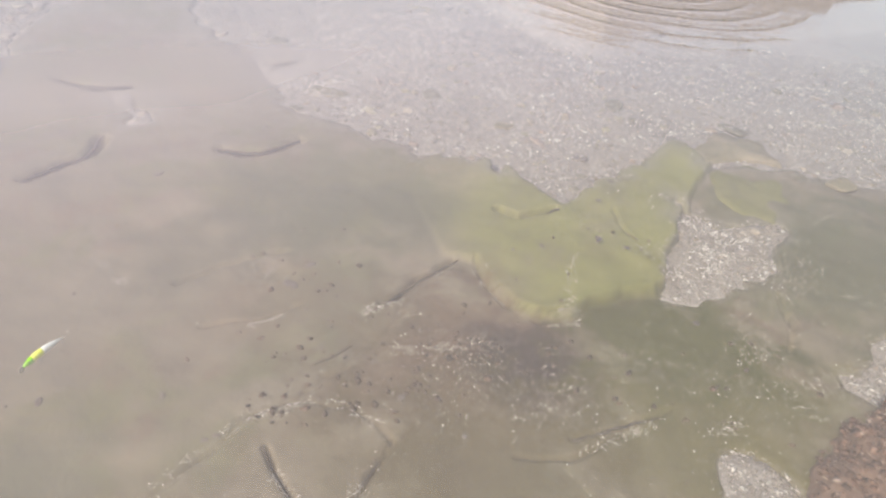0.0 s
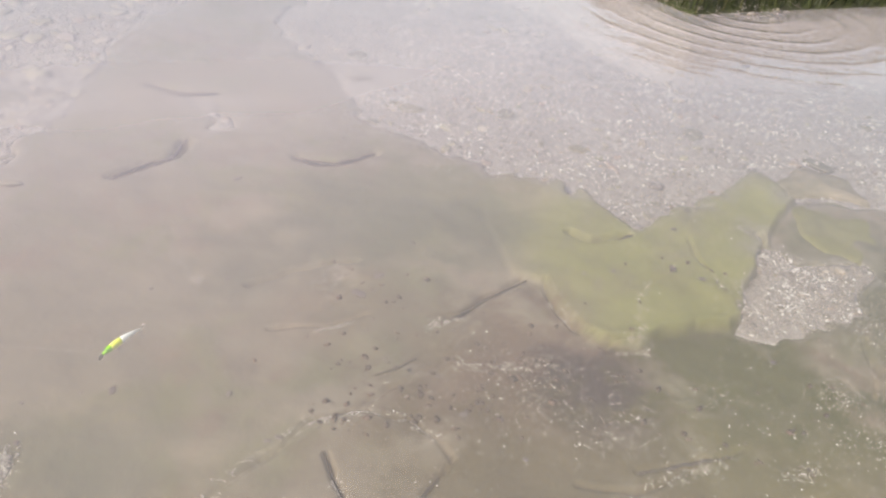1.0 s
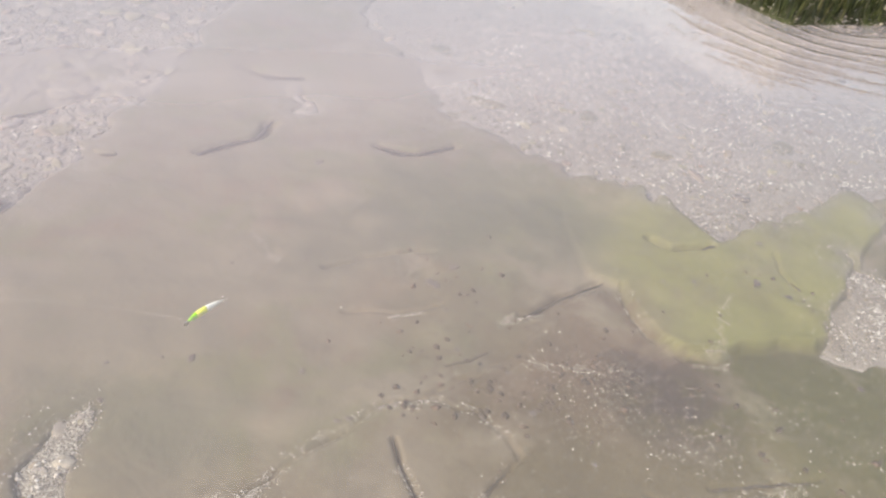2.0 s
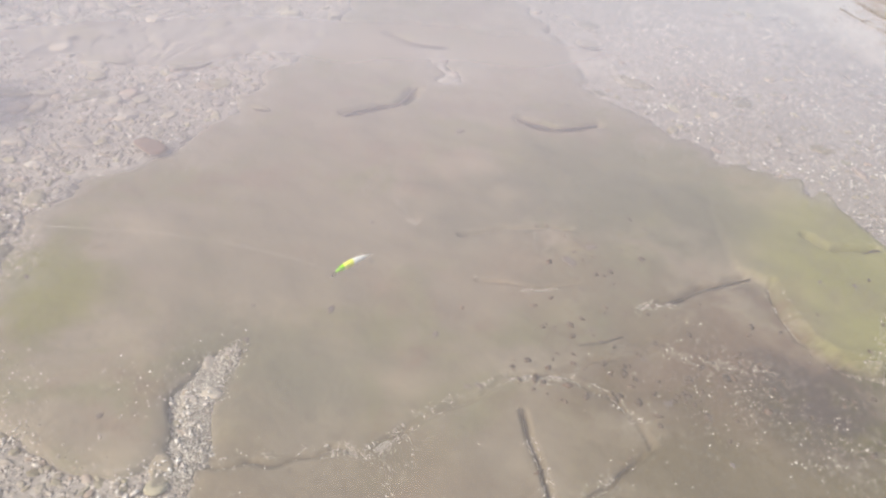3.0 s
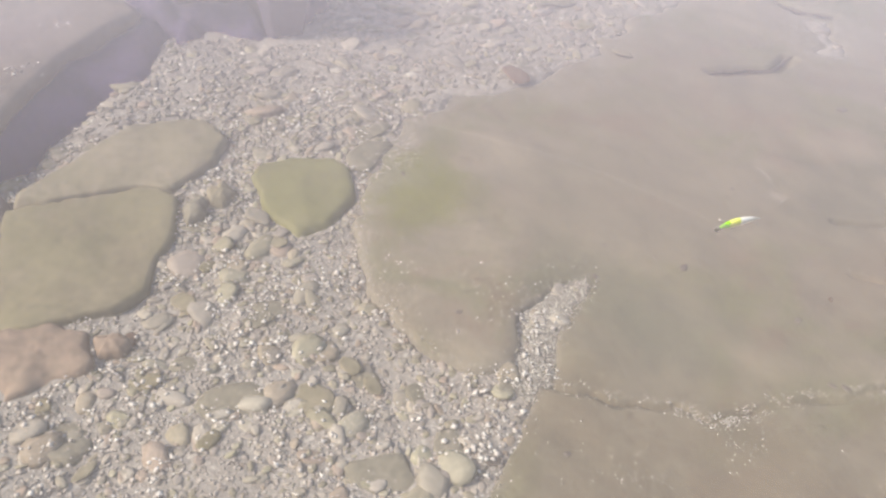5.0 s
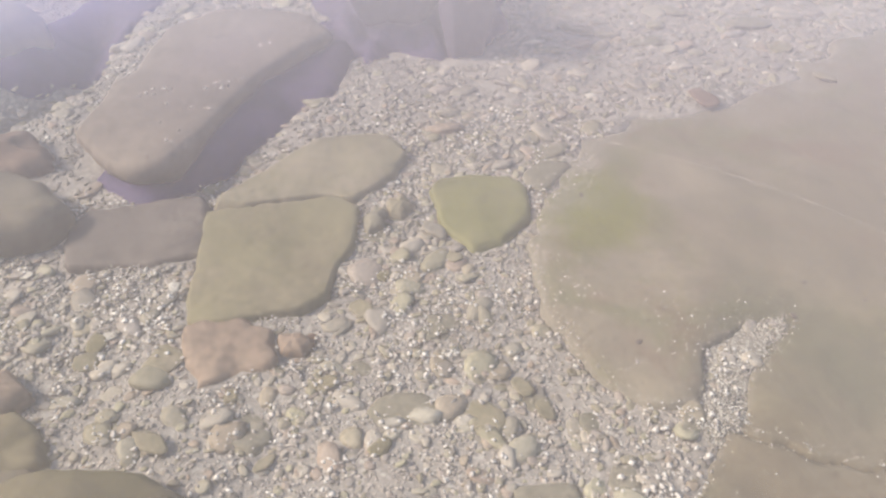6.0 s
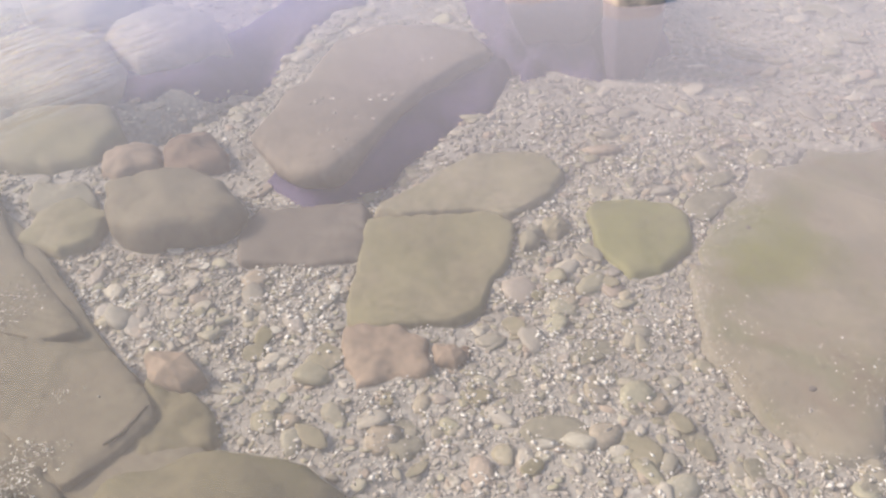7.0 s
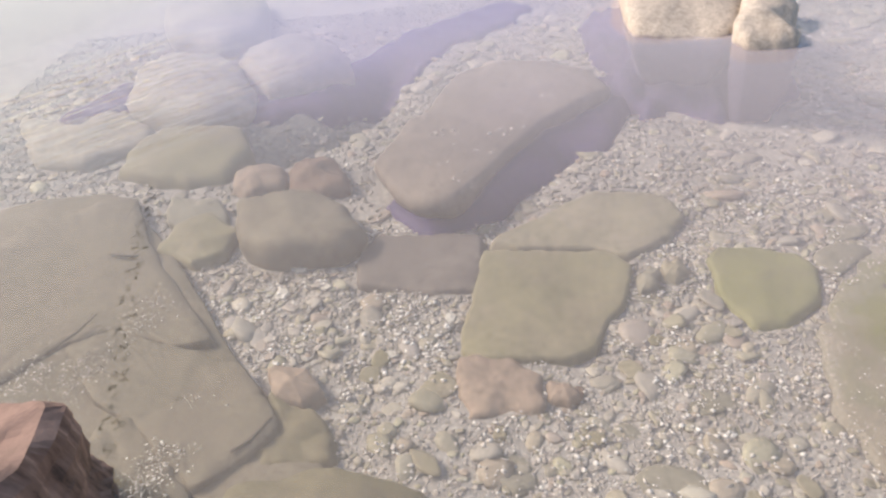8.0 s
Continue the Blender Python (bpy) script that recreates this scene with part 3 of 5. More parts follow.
CRACKS = [
    ([(-0.66, 0.60), (-0.54, 0.71), (-0.47, 0.82), (-0.40, 0.85), (-0.38, 0.91), (-0.36, 1.03), (-0.31, 1.13), (-0.27, 1.25), (-0.22, 1.30)], 0.010, 0.016),
    ([(-0.19, 1.19), (-0.13, 1.12), (-0.08, 1.08), (0.0, 1.0), (0.06, 0.9)], 0.009, 0.030),
    ([(0.11, 1.29), (0.09, 1.19), (0.05, 1.05), (0.02, 0.98)], 0.008, 0.022),
    ([(-0.22, 1.30), (-0.15, 1.36), (-0.04, 1.38), (0.05, 1.34), (0.11, 1.29)], 0.010, 0.010),
    ([(-0.06, 1.80), (0.0, 1.95), (0.10, 2.10)], 0.020, 0.034), ([(0.17, 2.13), (0.23, 2.0), (0.30, 1.93), (0.41, 1.88), (0.5, 1.93)], 0.009, 0.026),
    ([(0.20, 2.44), (0.28, 2.41), (0.41, 2.52)], 0.026, 0.060), ([(-0.98, 2.56), (-0.90, 2.57), (-0.82, 2.60), (-0.72, 2.76)], 0.036, 0.08),
    ([(-1.52, 2.08), (-1.50, 2.19), (-1.44, 2.33), (-1.48, 2.50)], 0.036, 0.08), ([(-1.97, 2.93), (-1.77, 2.92), (-1.66, 3.0)], 0.042, 0.08),
    ([(-0.20, 1.30), (-0.10, 1.50), (-0.05, 1.62), (0.02, 1.78)], 0.012, 0.010), ([(-0.55, 1.55), (-0.42, 1.60), (-0.30, 1.72)], 0.010, 0.010),
    ([(0.55, 1.43), (0.66, 1.50), (0.80, 1.62)], 0.010, 0.020), ([(0.42, 1.33), (0.55, 1.36), (0.68, 1.50)], 0.012, 0.018),
    ([(-0.72, 1.72), (-0.60, 1.86), (-0.45, 1.98)], 0.018, 0.016),
    ([(0.62, 2.62), (0.66, 2.48), (0.72, 2.40)], 0.008, 0.016), ([(1.20, 2.28), (1.22, 2.12), (1.20, 1.98)], 0.013, 0.024),
]


# Plan outlines of the boulder shade painted on the bed.
SHADE_OUTLINES = [
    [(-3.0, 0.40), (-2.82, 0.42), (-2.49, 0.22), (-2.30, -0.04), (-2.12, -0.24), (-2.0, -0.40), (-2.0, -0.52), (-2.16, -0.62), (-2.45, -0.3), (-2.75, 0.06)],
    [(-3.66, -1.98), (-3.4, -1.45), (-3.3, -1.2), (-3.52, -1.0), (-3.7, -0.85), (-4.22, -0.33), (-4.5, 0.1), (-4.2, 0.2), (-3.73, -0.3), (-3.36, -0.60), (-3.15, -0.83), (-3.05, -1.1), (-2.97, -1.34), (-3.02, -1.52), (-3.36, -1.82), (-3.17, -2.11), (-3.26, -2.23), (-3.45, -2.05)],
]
GREEN_PLATE = [(-0.25, 2.75), (-0.06, 2.9), (0.2, 2.85), (0.42, 2.6), (0.57, 2.9), (0.9, 3.5), (1.06, 3.2), (0.92, 2.78), (0.86, 2.47), (0.85, 2.24), (0.79, 2.14), (0.67, 2.1), (0.57, 2.0), (0.51, 1.92), (0.46, 1.89), (0.36, 1.89), (0.25, 1.98), (0.17, 2.1), (0.06, 2.12), (-0.1, 2.4)]


def bank_rise(X, Y):
    """How far the ground climbs out of the river on both sides."""
    far_edge = 4.85 + 0.85 * np.maximum(0, 0.45 - X) + 0.9 * np.maximum(0, X - 0.5)
    far = (0.46 + 0.34 * smooth(X, -0.6, 0.5)) * smooth(Y - far_edge, -0.3, 0.5)
    s = (X - 1.5) * 0.752 - (Y - 1.2) * 0.658
    near = 0.75 * smooth(s, 0.25, 1.5) + 2.5 * smooth(s, 2, 12)
    west = 0.9 * smooth(-X, 22, 40)
    south = 0.9 * smooth(-Y, 22, 40)
    return np.maximum(np.maximum(far, near), np.maximum(west, south))


def bed_height(X, Y):
    trench = 0.04 * np.exp(-(away(X, Y, [(-2.95, 0.42), (-2.55, 0.12), (-2.15, -0.2), (-1.92, -0.36)]) / 0.10) ** 2)
    trench = trench + 0.16 * np.exp(-(away(X, Y, [(-3.6, -0.65), (-3.1, -0.72), (-2.75, -1.05)]) / 0.14) ** 2) + 0.12 * smooth(Y, 4.0, 5.2) * smooth(X, -0.6, 0.3)
    notch = 0.015 * np.exp(-(away(X, Y, [(-0.87, 0.88), (-0.83, 0.76), (-0.76, 0.68), (-0.68, 0.60)]) / 0.13) ** 2)
    return notch - trench - 0.009 + 0.008 * wavy(X, Y, 0.35) + 0.006 * wavy(Y, -X, 0.08) + bank_rise(X, Y) * (1 + 0.10 * wavy(X, Y, 0.9))


def slab_edge(X, Y):
    wob = (0.021 + 0.019 * smooth(X * X + Y * Y, 1.5, 5.0)) * wavy(X, Y, 0.22) + (0.013 + 0.013 * smooth(X * X + Y * Y, 1.5, 5.0)) * wavy(Y, X, 0.09)
    d = inside_by(X, Y, SLAB)
    for hole in POCKETS:
        d = np.minimum(d, -inside_by(X, Y, hole))
    return d + wob


def rock_height(X, Y):
    z = 0.006 + 0.012 * wavy(X, Y, 0.7) + 0.006 * wavy(-Y, X, 0.18) + 0.002 * wavy(X, Y, 0.10)
    z = z + 0.042 * smooth(inside_by(X, Y, GREEN_PLATE) + 0.012 * wavy(X, Y, 0.12), -0.008, 0.016) * smooth(X + 0.3 * Y, 0.55, 0.95)
    bend = 0.008 * wavy(X * 1.3, Y * 1.3, 0.1)
    for line, width, deep in CRACKS:
        d = away(X + bend, Y - bend, line)
        z = z - 1.6 * deep * np.exp(-(d / (width * 0.5)) ** 2) * (0.45 + 0.55 * smooth(wavy(X, Y, 0.11), -0.6, 0.5))
    edge = slab_edge(X, Y)
    return z - 0.10 * smooth(-edge, -0.010, 0.022) - 0.006 * smooth(-edge, -0.05, -0.01) - 0.6 * smooth(-edge, 0.03, 0.25)


wide = np.concatenate([np.linspace(-220, -22, 16), np.linspace(-20, -5.2, 34), np.linspace(-5, 4, 300), np.linspace(4.3, 20, 36), np.linspace(22, 220, 16)])
deep = np.concatenate([np.linspace(-220, -22, 16), np.linspace(-20, -3.4, 40), np.linspace(-3.2, 8, 370), np.linspace(8.4, 20, 30), np.linspace(22, 220, 16)])
tagged(sheet("ground", wide, deep, lambda X, Y: bed_height(X, Y) - 0.25 * smooth(slab_edge(X, Y), 0.02, 0.10), GROUND), "sandy river bed rising into green banks", "ground", kind="structure")
rock = sheet("bedrock", np.concatenate([np.arange(-3.0, -1.2, 0.014), np.arange(-1.2, 1.2, 0.008), np.arange(1.2, 2.56, 0.014)]), np.concatenate([np.arange(0.05, 0.4, 0.014), np.arange(0.4, 2.5, 0.008), np.arange(2.5, 6.3, 0.014)]), rock_height, BEDROCK)
at = np.empty(len(rock.data.vertices) * 3, np.float32)
rock.data.vertices.foreach_get("co", at)
rx, ry = at[0::3].astype(float), at[1::3].astype(float)
reach = 0.025 + 0.15 * smooth(rx, -1.0, -1.6) + 0.13 * smooth(ry, 2.3, 2.9)
dust = rock.data.attributes.new("sand_film", "FLOAT", "POINT")
dust.data.foreach_set("value", np.exp(-np.maximum(slab_edge(rx, ry), 0) / reach).astype(np.float32))
algae = rock.data.attributes.new("algae_film", "FLOAT", "POINT")
algae.data.foreach_set("value", (smooth(inside_by(rx, ry, GREEN_PLATE) + 0.012 * wavy(rx, ry, 0.12), -0.012, 0.02) * smooth(rx + 0.25 * (ry - 2.0) + 0.12 * wavy(rx, ry, 0.3), -0.10, 0.42)).astype(np.float32))
tagged(rock, "flat tan bedrock with cracks and algae patches under water", "bedrock", kind="structure")
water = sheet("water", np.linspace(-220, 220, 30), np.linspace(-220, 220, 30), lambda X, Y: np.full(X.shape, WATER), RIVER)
tagged(water, "shallow clear river water, faintly rippled, sky haze painted in as a veil", "water", kind="structure")


# ---- slabs and boulders ----
TAKEN = []  # outlines of the stones that lie on the bed


def slab(name, outline, base, top, material, label, category="rock", **more):
    TAKEN.append(outline)
    return tagged(outline_rock(name, outline, base, top, material, **more), label, category)


slab("rock_slab", [(1.03, 3.18), (1.22, 3.3), (1.40, 3.26), (1.36, 2.95), (1.27, 2.8), (1.14, 2.8), (1.05, 2.94)], -0.05, 0.008, GREEN,
     "green-brown submerged slab beside a gravel pocket", dome=0.01, edge=0.025, rough=0.008, seed=3)
slab("rock_slab", [(0.98, 3.38), (1.13, 3.66), (1.34, 3.6), (1.40, 3.36), (1.22, 3.36), (1.04, 3.24)], -0.05, 0.006, TAN,
     "greyish tan submerged slab at the edge of the gravel", dome=0.01, edge=0.03, rough=0.008, seed=4)
slab("rock_slab", [(-1.69, 0.33), (-1.74, 0.38), (-1.68, 0.57), (-1.58, 0.60), (-1.47, 0.57), (-1.37, 0.43), (-1.37, 0.34), (-1.51, 0.30), (-1.61, 0.32)], -0.05, 0.008, GREEN,
     "small submerged slab with green algae among gravel", dome=0.006, edge=0.016, rough=0.007, seed=5)
slab("rock_slab", [(-1.83, -0.30), (-1.76, 0.06), (-1.67, 0.11), (-1.51, 0.05), (-1.45, 0.0), (-1.35, -0.05), (-1.32, -0.13), (-1.35, -0.33), (-1.38, -0.40), (-1.46, -0.40), (-1.58, -0.35), (-1.71, -0.32)], -0.05, 0.010, OLIVE,
     "large flat olive-tan slab lying on gravel", dome=0.005, edge=0.012, rough=0.010, seed=6, corner=0.04)
slab("rock", [(-1.37, -0.40), (-1.37, -0.27), (-1.28, -0.20), (-1.17, -0.21), (-1.17, -0.28), (-1.16, -0.39), (-1.25, -0.41)], -0.05, 0.008, PINK,
     "flat pinkish stone lying on gravel", dome=0.005, edge=0.012, rough=0.010, seed=7, corner=0.04)
slab("rock_slab", [(-1.86, -0.27), (-1.90, -0.22), (-2.03, -0.01), (-2.10, 0.11), (-2.03, 0.30), (-1.90, 0.34), (-1.79, 0.27), (-1.71, 0.11), (-1.77, 0.02), (-1.81, -0.21)], -0.05, 0.020, TAN,
     "flat greyish tan slab lying on gravel", dome=0.005, edge=0.012, rough=0.010, seed=8, corner=0.04)
slab("rock", [(-1.91, -0.69), (-1.99, -0.62), (-1.92, -0.29), (-1.74, -0.30), (-1.63, -0.33), (-1.64, -0.47), (-1.71, -0.68)], -0.05, 0.010, SLATE,
     "dark slate-grey blocky stone lying on gravel", dome=0.005, edge=0.012, rough=0.010, seed=9, corner=0.04)
slab("boulder", [(-2.0, -1.10), (-2.18, -1.10), (-2.25, -0.99), (-2.19, -0.82), (-1.98, -0.66), (-1.90, -0.63), (-1.82, -0.72), (-1.82, -0.86), (-1.85, -0.98), (-1.91, -1.06)], -0.05, 0.095, SHELF,
     "rounded olive-brown boulder under water", "boulder", dome=0.015, edge=0.05, rough=0.014, seed=10, flare=-0.12)
slab("rock", [(-2.46, -0.98), (-2.55, -0.94), (-2.51, -0.79), (-2.27, -0.72), (-2.23, -0.86), (-2.32, -0.95)], -0.05, 0.050, RED,
     "reddish angular stone under water", dome=0.02, edge=0.05, rough=0.012, seed=11)
long_boulder = slab("boulder", [(-2.29, -0.66), (-2.44, -0.61), (-2.80, -0.45), (-3.15, -0.29), (-3.24, -0.07), (-3.0, 0.26), (-2.77, 0.33), (-2.51, -0.01), (-2.23, -0.20), (-2.09, -0.29), (-1.98, -0.38), (-1.99, -0.50), (-2.08, -0.58)], -0.06, 0.10, DUSK,
     "long brownish grey boulder just below the surface", "boulder", dome=0.012, edge=0.03, rough=0.022, seed=12, flare=-0.2, tip=(0.0, 0.0), corner=0.05)
slab("rock_slab", [(-2.59, -1.69), (-2.85, -1.65), (-3.06, -1.53), (-2.90, -1.24), (-2.67, -1.15), (-2.44, -1.21), (-2.42, -1.35), (-2.49, -1.51)], -0.06, 0.045, OLIVE,
     "olive-grey slab under rippled water", dome=0.012, edge=0.04, rough=0.012, seed=14)
slab("rock_slab", [(-3.31, -2.42), (-3.06, -2.05), (-3.22, -1.93), (-3.21, -1.8), (-2.98, -1.64), (-2.84, -1.62), (-2.68, -1.84), (-2.76, -2.08)], -0.06, 0.040, PALE,
     "broad pale slab under rippled water", dome=0.012, edge=0.05, rough=0.014, seed=41)
slab("rock", [(-2.48, -1.20), (-2.55, -1.15), (-2.50, -0.99), (-2.34, -0.97), (-2.31, -1.12), (-2.34, -1.17)], -0.05, 0.035, PINK,
     "dull pinkish stone under water", dome=0.01, edge=0.03, rough=0.008, seed=42)
slab("rock_slab", [(-0.97, -0.94), (-1.02, -0.88), (-1.03, -0.71), (-1.0, -0.60), (-0.95, -0.49), (-0.88, -0.42), (-0.72, -0.5), (-0.72, -0.9)], -0.05, 0.062, BANK_OLIVE,
     "olive-green slab under shallow water by the bank", dome=0.02, edge=0.05, rough=0.012, seed=19)
slab("rock_slab", [(-2.07, -2.0), (-2.27, -1.84), (-2.35, -1.66), (-2.34, -1.51), (-2.10, -1.41), (-1.85, -1.26), (-1.66, -1.14), (-1.49, -1.04), (-1.48, -1.14), (-1.58, -1.33), (-1.53, -1.46), (-1.35, -1.63), (-1.6, -2.0)], -0.05, 0.036, SHELF,
     "long flat tan slab beside gravel", corner=0.05, dome=0.004, edge=0.006, rough=0.017, seed=20, turns=220)
slab("rock_slab", [(-1.50, -1.44), (-1.55, -1.32), (-1.48, -1.13), (-1.39, -0.95), (-1.26, -0.85), (-1.15, -0.82), (-1.05, -0.90), (-1.01, -0.98), (-1.09, -1.06), (-1.20, -1.15), (-1.30, -1.29)], -0.05, 0.038, SHELF,
     "flat tan slab with a dark broken edge beside gravel", corner=0.05, dome=0.004, edge=0.006, rough=0.017, seed=22, turns=220)
slab("rock_slab", [(-1.24, -1.23), (-1.21, -1.13), (-1.05, -1.01), (-0.97, -0.96), (-0.92, -1.12), (-1.10, -1.30)], -0.05, 0.030, SHELF,
     "thin flat greyish tan slab under water", corner=0.05, dome=0.004, edge=0.006, rough=0.017, seed=21, turns=220)
slab("rock_slab", [(-1.30, -0.86), (-1.25, -0.78), (-1.15, -0.69), (-1.07, -0.69), (-1.05, -0.75), (-1.06, -0.90), (-1.18, -0.86)], -0.05, 0.022, BANK_OLIVE,
     "low greenish slab under water", corner=0.05, dome=0.008, edge=0.012, rough=0.010, seed=24)
slab("rock", [(-1.39, -0.89), (-1.36, -0.77), (-1.27, -0.72), (-1.23, -0.77), (-1.26, -0.85)], -0.05, 0.034, PINK,
     "small reddish brown stone on gravel", dome=0.012, edge=0.02, rough=0.005, seed=25, corner=0.05)
slab("rock", [(-2.20, -1.22), (-2.14, -1.33), (-1.98, -1.34), (-1.88, -1.20), (-1.92, -1.10), (-2.08, -1.08)], -0.05, 0.030, OLIVE,
     "flat olive-grey stone among gravel", dome=0.008, edge=0.014, rough=0.008, seed=28, corner=0.05)
slab("rock", [(-2.36, -1.40), (-2.30, -1.20), (-2.12, -1.12), (-2.06, -1.22), (-2.16, -1.36)], -0.05, 0.022, GREY,
     "low grey stone among gravel", dome=0.008, edge=0.014, rough=0.008, seed=29, corner=0.05)
slab("rock", [(-1.26, -0.20), (-1.26, -0.15), (-1.21, -0.12), (-1.18, -0.15), (-1.20, -0.20)], -0.05, 0.010, PINK,
     "small pinkish stone on gravel", dome=0.006, edge=0.01, rough=0.005, seed=34)
slab("rock", [(-1.61, 0.10), (-1.67, 0.16), (-1.62, 0.185), (-1.56, 0.155), (-1.54, 0.10)], -0.05, 0.022, GREY,
     "small pale grey stone against a slab", dome=0.006, edge=0.014, rough=0.005, seed=35)
slab("rock", [(-1.66, 0.19), (-1.69, 0.25), (-1.62, 0.27), (-1.58, 0.21), (-1.60, 0.18)], -0.05, 0.022, TAN,
     "small tan stone against a slab", dome=0.006, edge=0.014, rough=0.005, seed=36)
red_rock = slab("rock", [(1.12, 1.36), (1.17, 1.54), (1.30, 1.70), (1.46, 1.84), (1.6, 1.7), (1.4, 1.4)], -0.05, 0.050, RED,
     "rough reddish brown rock in shallow water", dome=0.02, edge=0.05, rough=0.03, seed=26)


slab("rock_slab", [(-2.45, -2.1), (-2.42, -1.62), (-2.1, -1.36), (-1.82, -1.2), (-1.5, -1.0), (-1.30, -0.86), (-1.08, -0.72), (-0.9, -0.6), (-0.6, -0.8), (-0.7, -1.5), (-1.3, -2.3)], -0.06, 0.016, SHELF,
     "broad low tan rock shelf by the bank", dome=0.006, edge=0.02, rough=0.02, seed=33)
for outline, top, label, seed in [
    ([(-3.26, -1.86), (-3.68, -1.94), (-3.86, -1.81), (-3.76, -1.51), (-3.43, -1.30), (-3.04, -1.19), (-2.89, -1.31), (-2.95, -1.55), (-3.13, -1.77)], 0.13, "pale rounded boulder just below the surface", 13),
    ([(-3.65, -1.40), (-3.90, -1.38), (-3.97, -1.14), (-3.73, -0.88), (-3.47, -0.80), (-3.24, -0.99), (-3.21, -1.17), (-3.47, -1.33)], 0.13, "pale blocky boulder just below the surface", 15),
    ([(-4.6, -2.05), (-5.15, -2.05), (-4.9, -1.42), (-4.1, -1.31), (-3.91, -1.53), (-4.2, -1.9)], 0.13, "large pale boulder at the water's surface", 16),
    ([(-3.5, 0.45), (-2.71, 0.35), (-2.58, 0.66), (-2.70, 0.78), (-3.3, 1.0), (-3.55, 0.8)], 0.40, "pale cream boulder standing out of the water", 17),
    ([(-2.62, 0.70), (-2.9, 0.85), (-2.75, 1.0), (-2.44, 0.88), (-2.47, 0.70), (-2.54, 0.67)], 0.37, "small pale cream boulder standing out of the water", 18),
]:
    slab("boulder", outline, -0.06, top, SHADED_FOOT if top > 0.3 else PALE, label, "boulder", dome=0.03, edge=0.12 if top < 0.3 else 0.02, rough=0.02 if top < 0.3 else 0.014, seed=seed, corner=0.13 if top < 0.3 else 0.05, flare=0.0 if top < 0.3 else -0.5, tip=(0, 0) if top < 0.3 else (-0.22, 0.0))

def tube(bm, line, radius, sides=6):
    rings = []
    for k, p in enumerate(line):
        a, b = line[max(k - 1, 0)], line[min(k + 1, len(line) - 1)]
        q = (Vector(b) - Vector(a)).to_track_quat("Z", "Y")
        r = radius[k] if isinstance(radius, (list, tuple)) else radius
        rings.append([bm.verts.new(Vector(p) + q @ Vector((r * math.cos(6.2832 * s / sides), r * math.sin(6.2832 * s / sides), 0))) for s in range(sides)])
    for a, b in zip(rings, rings[1:]):
        for s in range(sides):
            bm.faces.new((a[s], a[(s + 1) % sides], b[(s + 1) % sides], b[s]))
    bm.faces.new(rings[0][::-1])
    bm.faces.new(rings[-1])


# ---- rocks on the near bank ----
def boulder(name, at, size, material, seed, label, turn=0.0, tilt=0.0, category="boulder", **more):
    ob = new(name, boulder_mesh(name, size, material, seed, **more))
    ob.matrix_world = pose(*at, tilt, 0, turn)
    return tagged(ob, label, category)


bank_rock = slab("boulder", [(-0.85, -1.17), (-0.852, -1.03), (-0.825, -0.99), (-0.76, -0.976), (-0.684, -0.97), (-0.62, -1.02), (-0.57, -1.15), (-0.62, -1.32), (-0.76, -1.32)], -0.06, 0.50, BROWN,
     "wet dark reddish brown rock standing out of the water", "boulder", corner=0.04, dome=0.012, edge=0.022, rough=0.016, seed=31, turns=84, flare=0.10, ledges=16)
bank_rock.data.polygons.foreach_set("use_smooth", [False] * len(bank_rock.data.polygons))
boulder("boulder", (-0.80, -0.86, 0.06), (0.30, 0.26, 0.24), MOSSY, 32, "dark mossy stone at the foot of the bank rock", 50, 0, cuts=10, detail=4, rough=0.05, sharp=14)

# ---- cobbles ----
COBBLE_MESHES = [boulder_mesh("cobble", (1, random.uniform(0.5, 0.85), random.uniform(0.26, 0.42)), COBBLE, 60 + k, cuts=11, detail=3, rough=0.055, sharp=26, worn_top=0.45 + 0.02 * (k % 6)) for k in range(18)]
SHADES = {"white": "white quartz cobble on gravel", "tan": "tan cobble on gravel", "grey": "grey flat cobble on gravel", "dark": "small dark stone on flat bedrock", "pale": "pale cream cobble under water", "yellow": "yellowish cobble on gravel", "red": "reddish cobble on gravel"}
SHADE_MATS = {"white": WHITE, "pale": PALE, "tan": TAN, "grey": GREY, "dark": SLATE, "yellow": OLIVE, "red": RED}


def cobble(x, y, size, z=None, shade="", turn=None, sink=0.1, group="cobbles on the river bed"):
    me = random.choice(COBBLE_MESHES)
    if shade:
        made = bpy.data.meshes.get(me.name + "_" + shade)
        if not made:
            made = me.copy()
            made.name = me.name + "_" + shade
            made.materials[0] = SHADE_MATS[shade]
        me = made
    ob = new("cobble", me)
    if z is None:
        z = float(top_of(x, y))
    ob.location = (x, y, z + size * (0.22 - sink))
    ob.rotation_euler = (random.uniform(-0.15, 0.15), random.uniform(-0.15, 0.15), random.uniform(0, 6.28) if turn is None else radians(turn))
    ob.scale = (size, size * random.uniform(0.8, 1.1), size * random.uniform(0.40, 0.62))
    return tagged(ob, SHADES.get(shade, "water-worn cobble on the gravel bed"), "cobble", group)


def top_of(x, y):
    X, Y = np.array([float(x)]), np.array([float(y)])
    return np.maximum(rock_height(X, Y), bed_height(X, Y))[0]


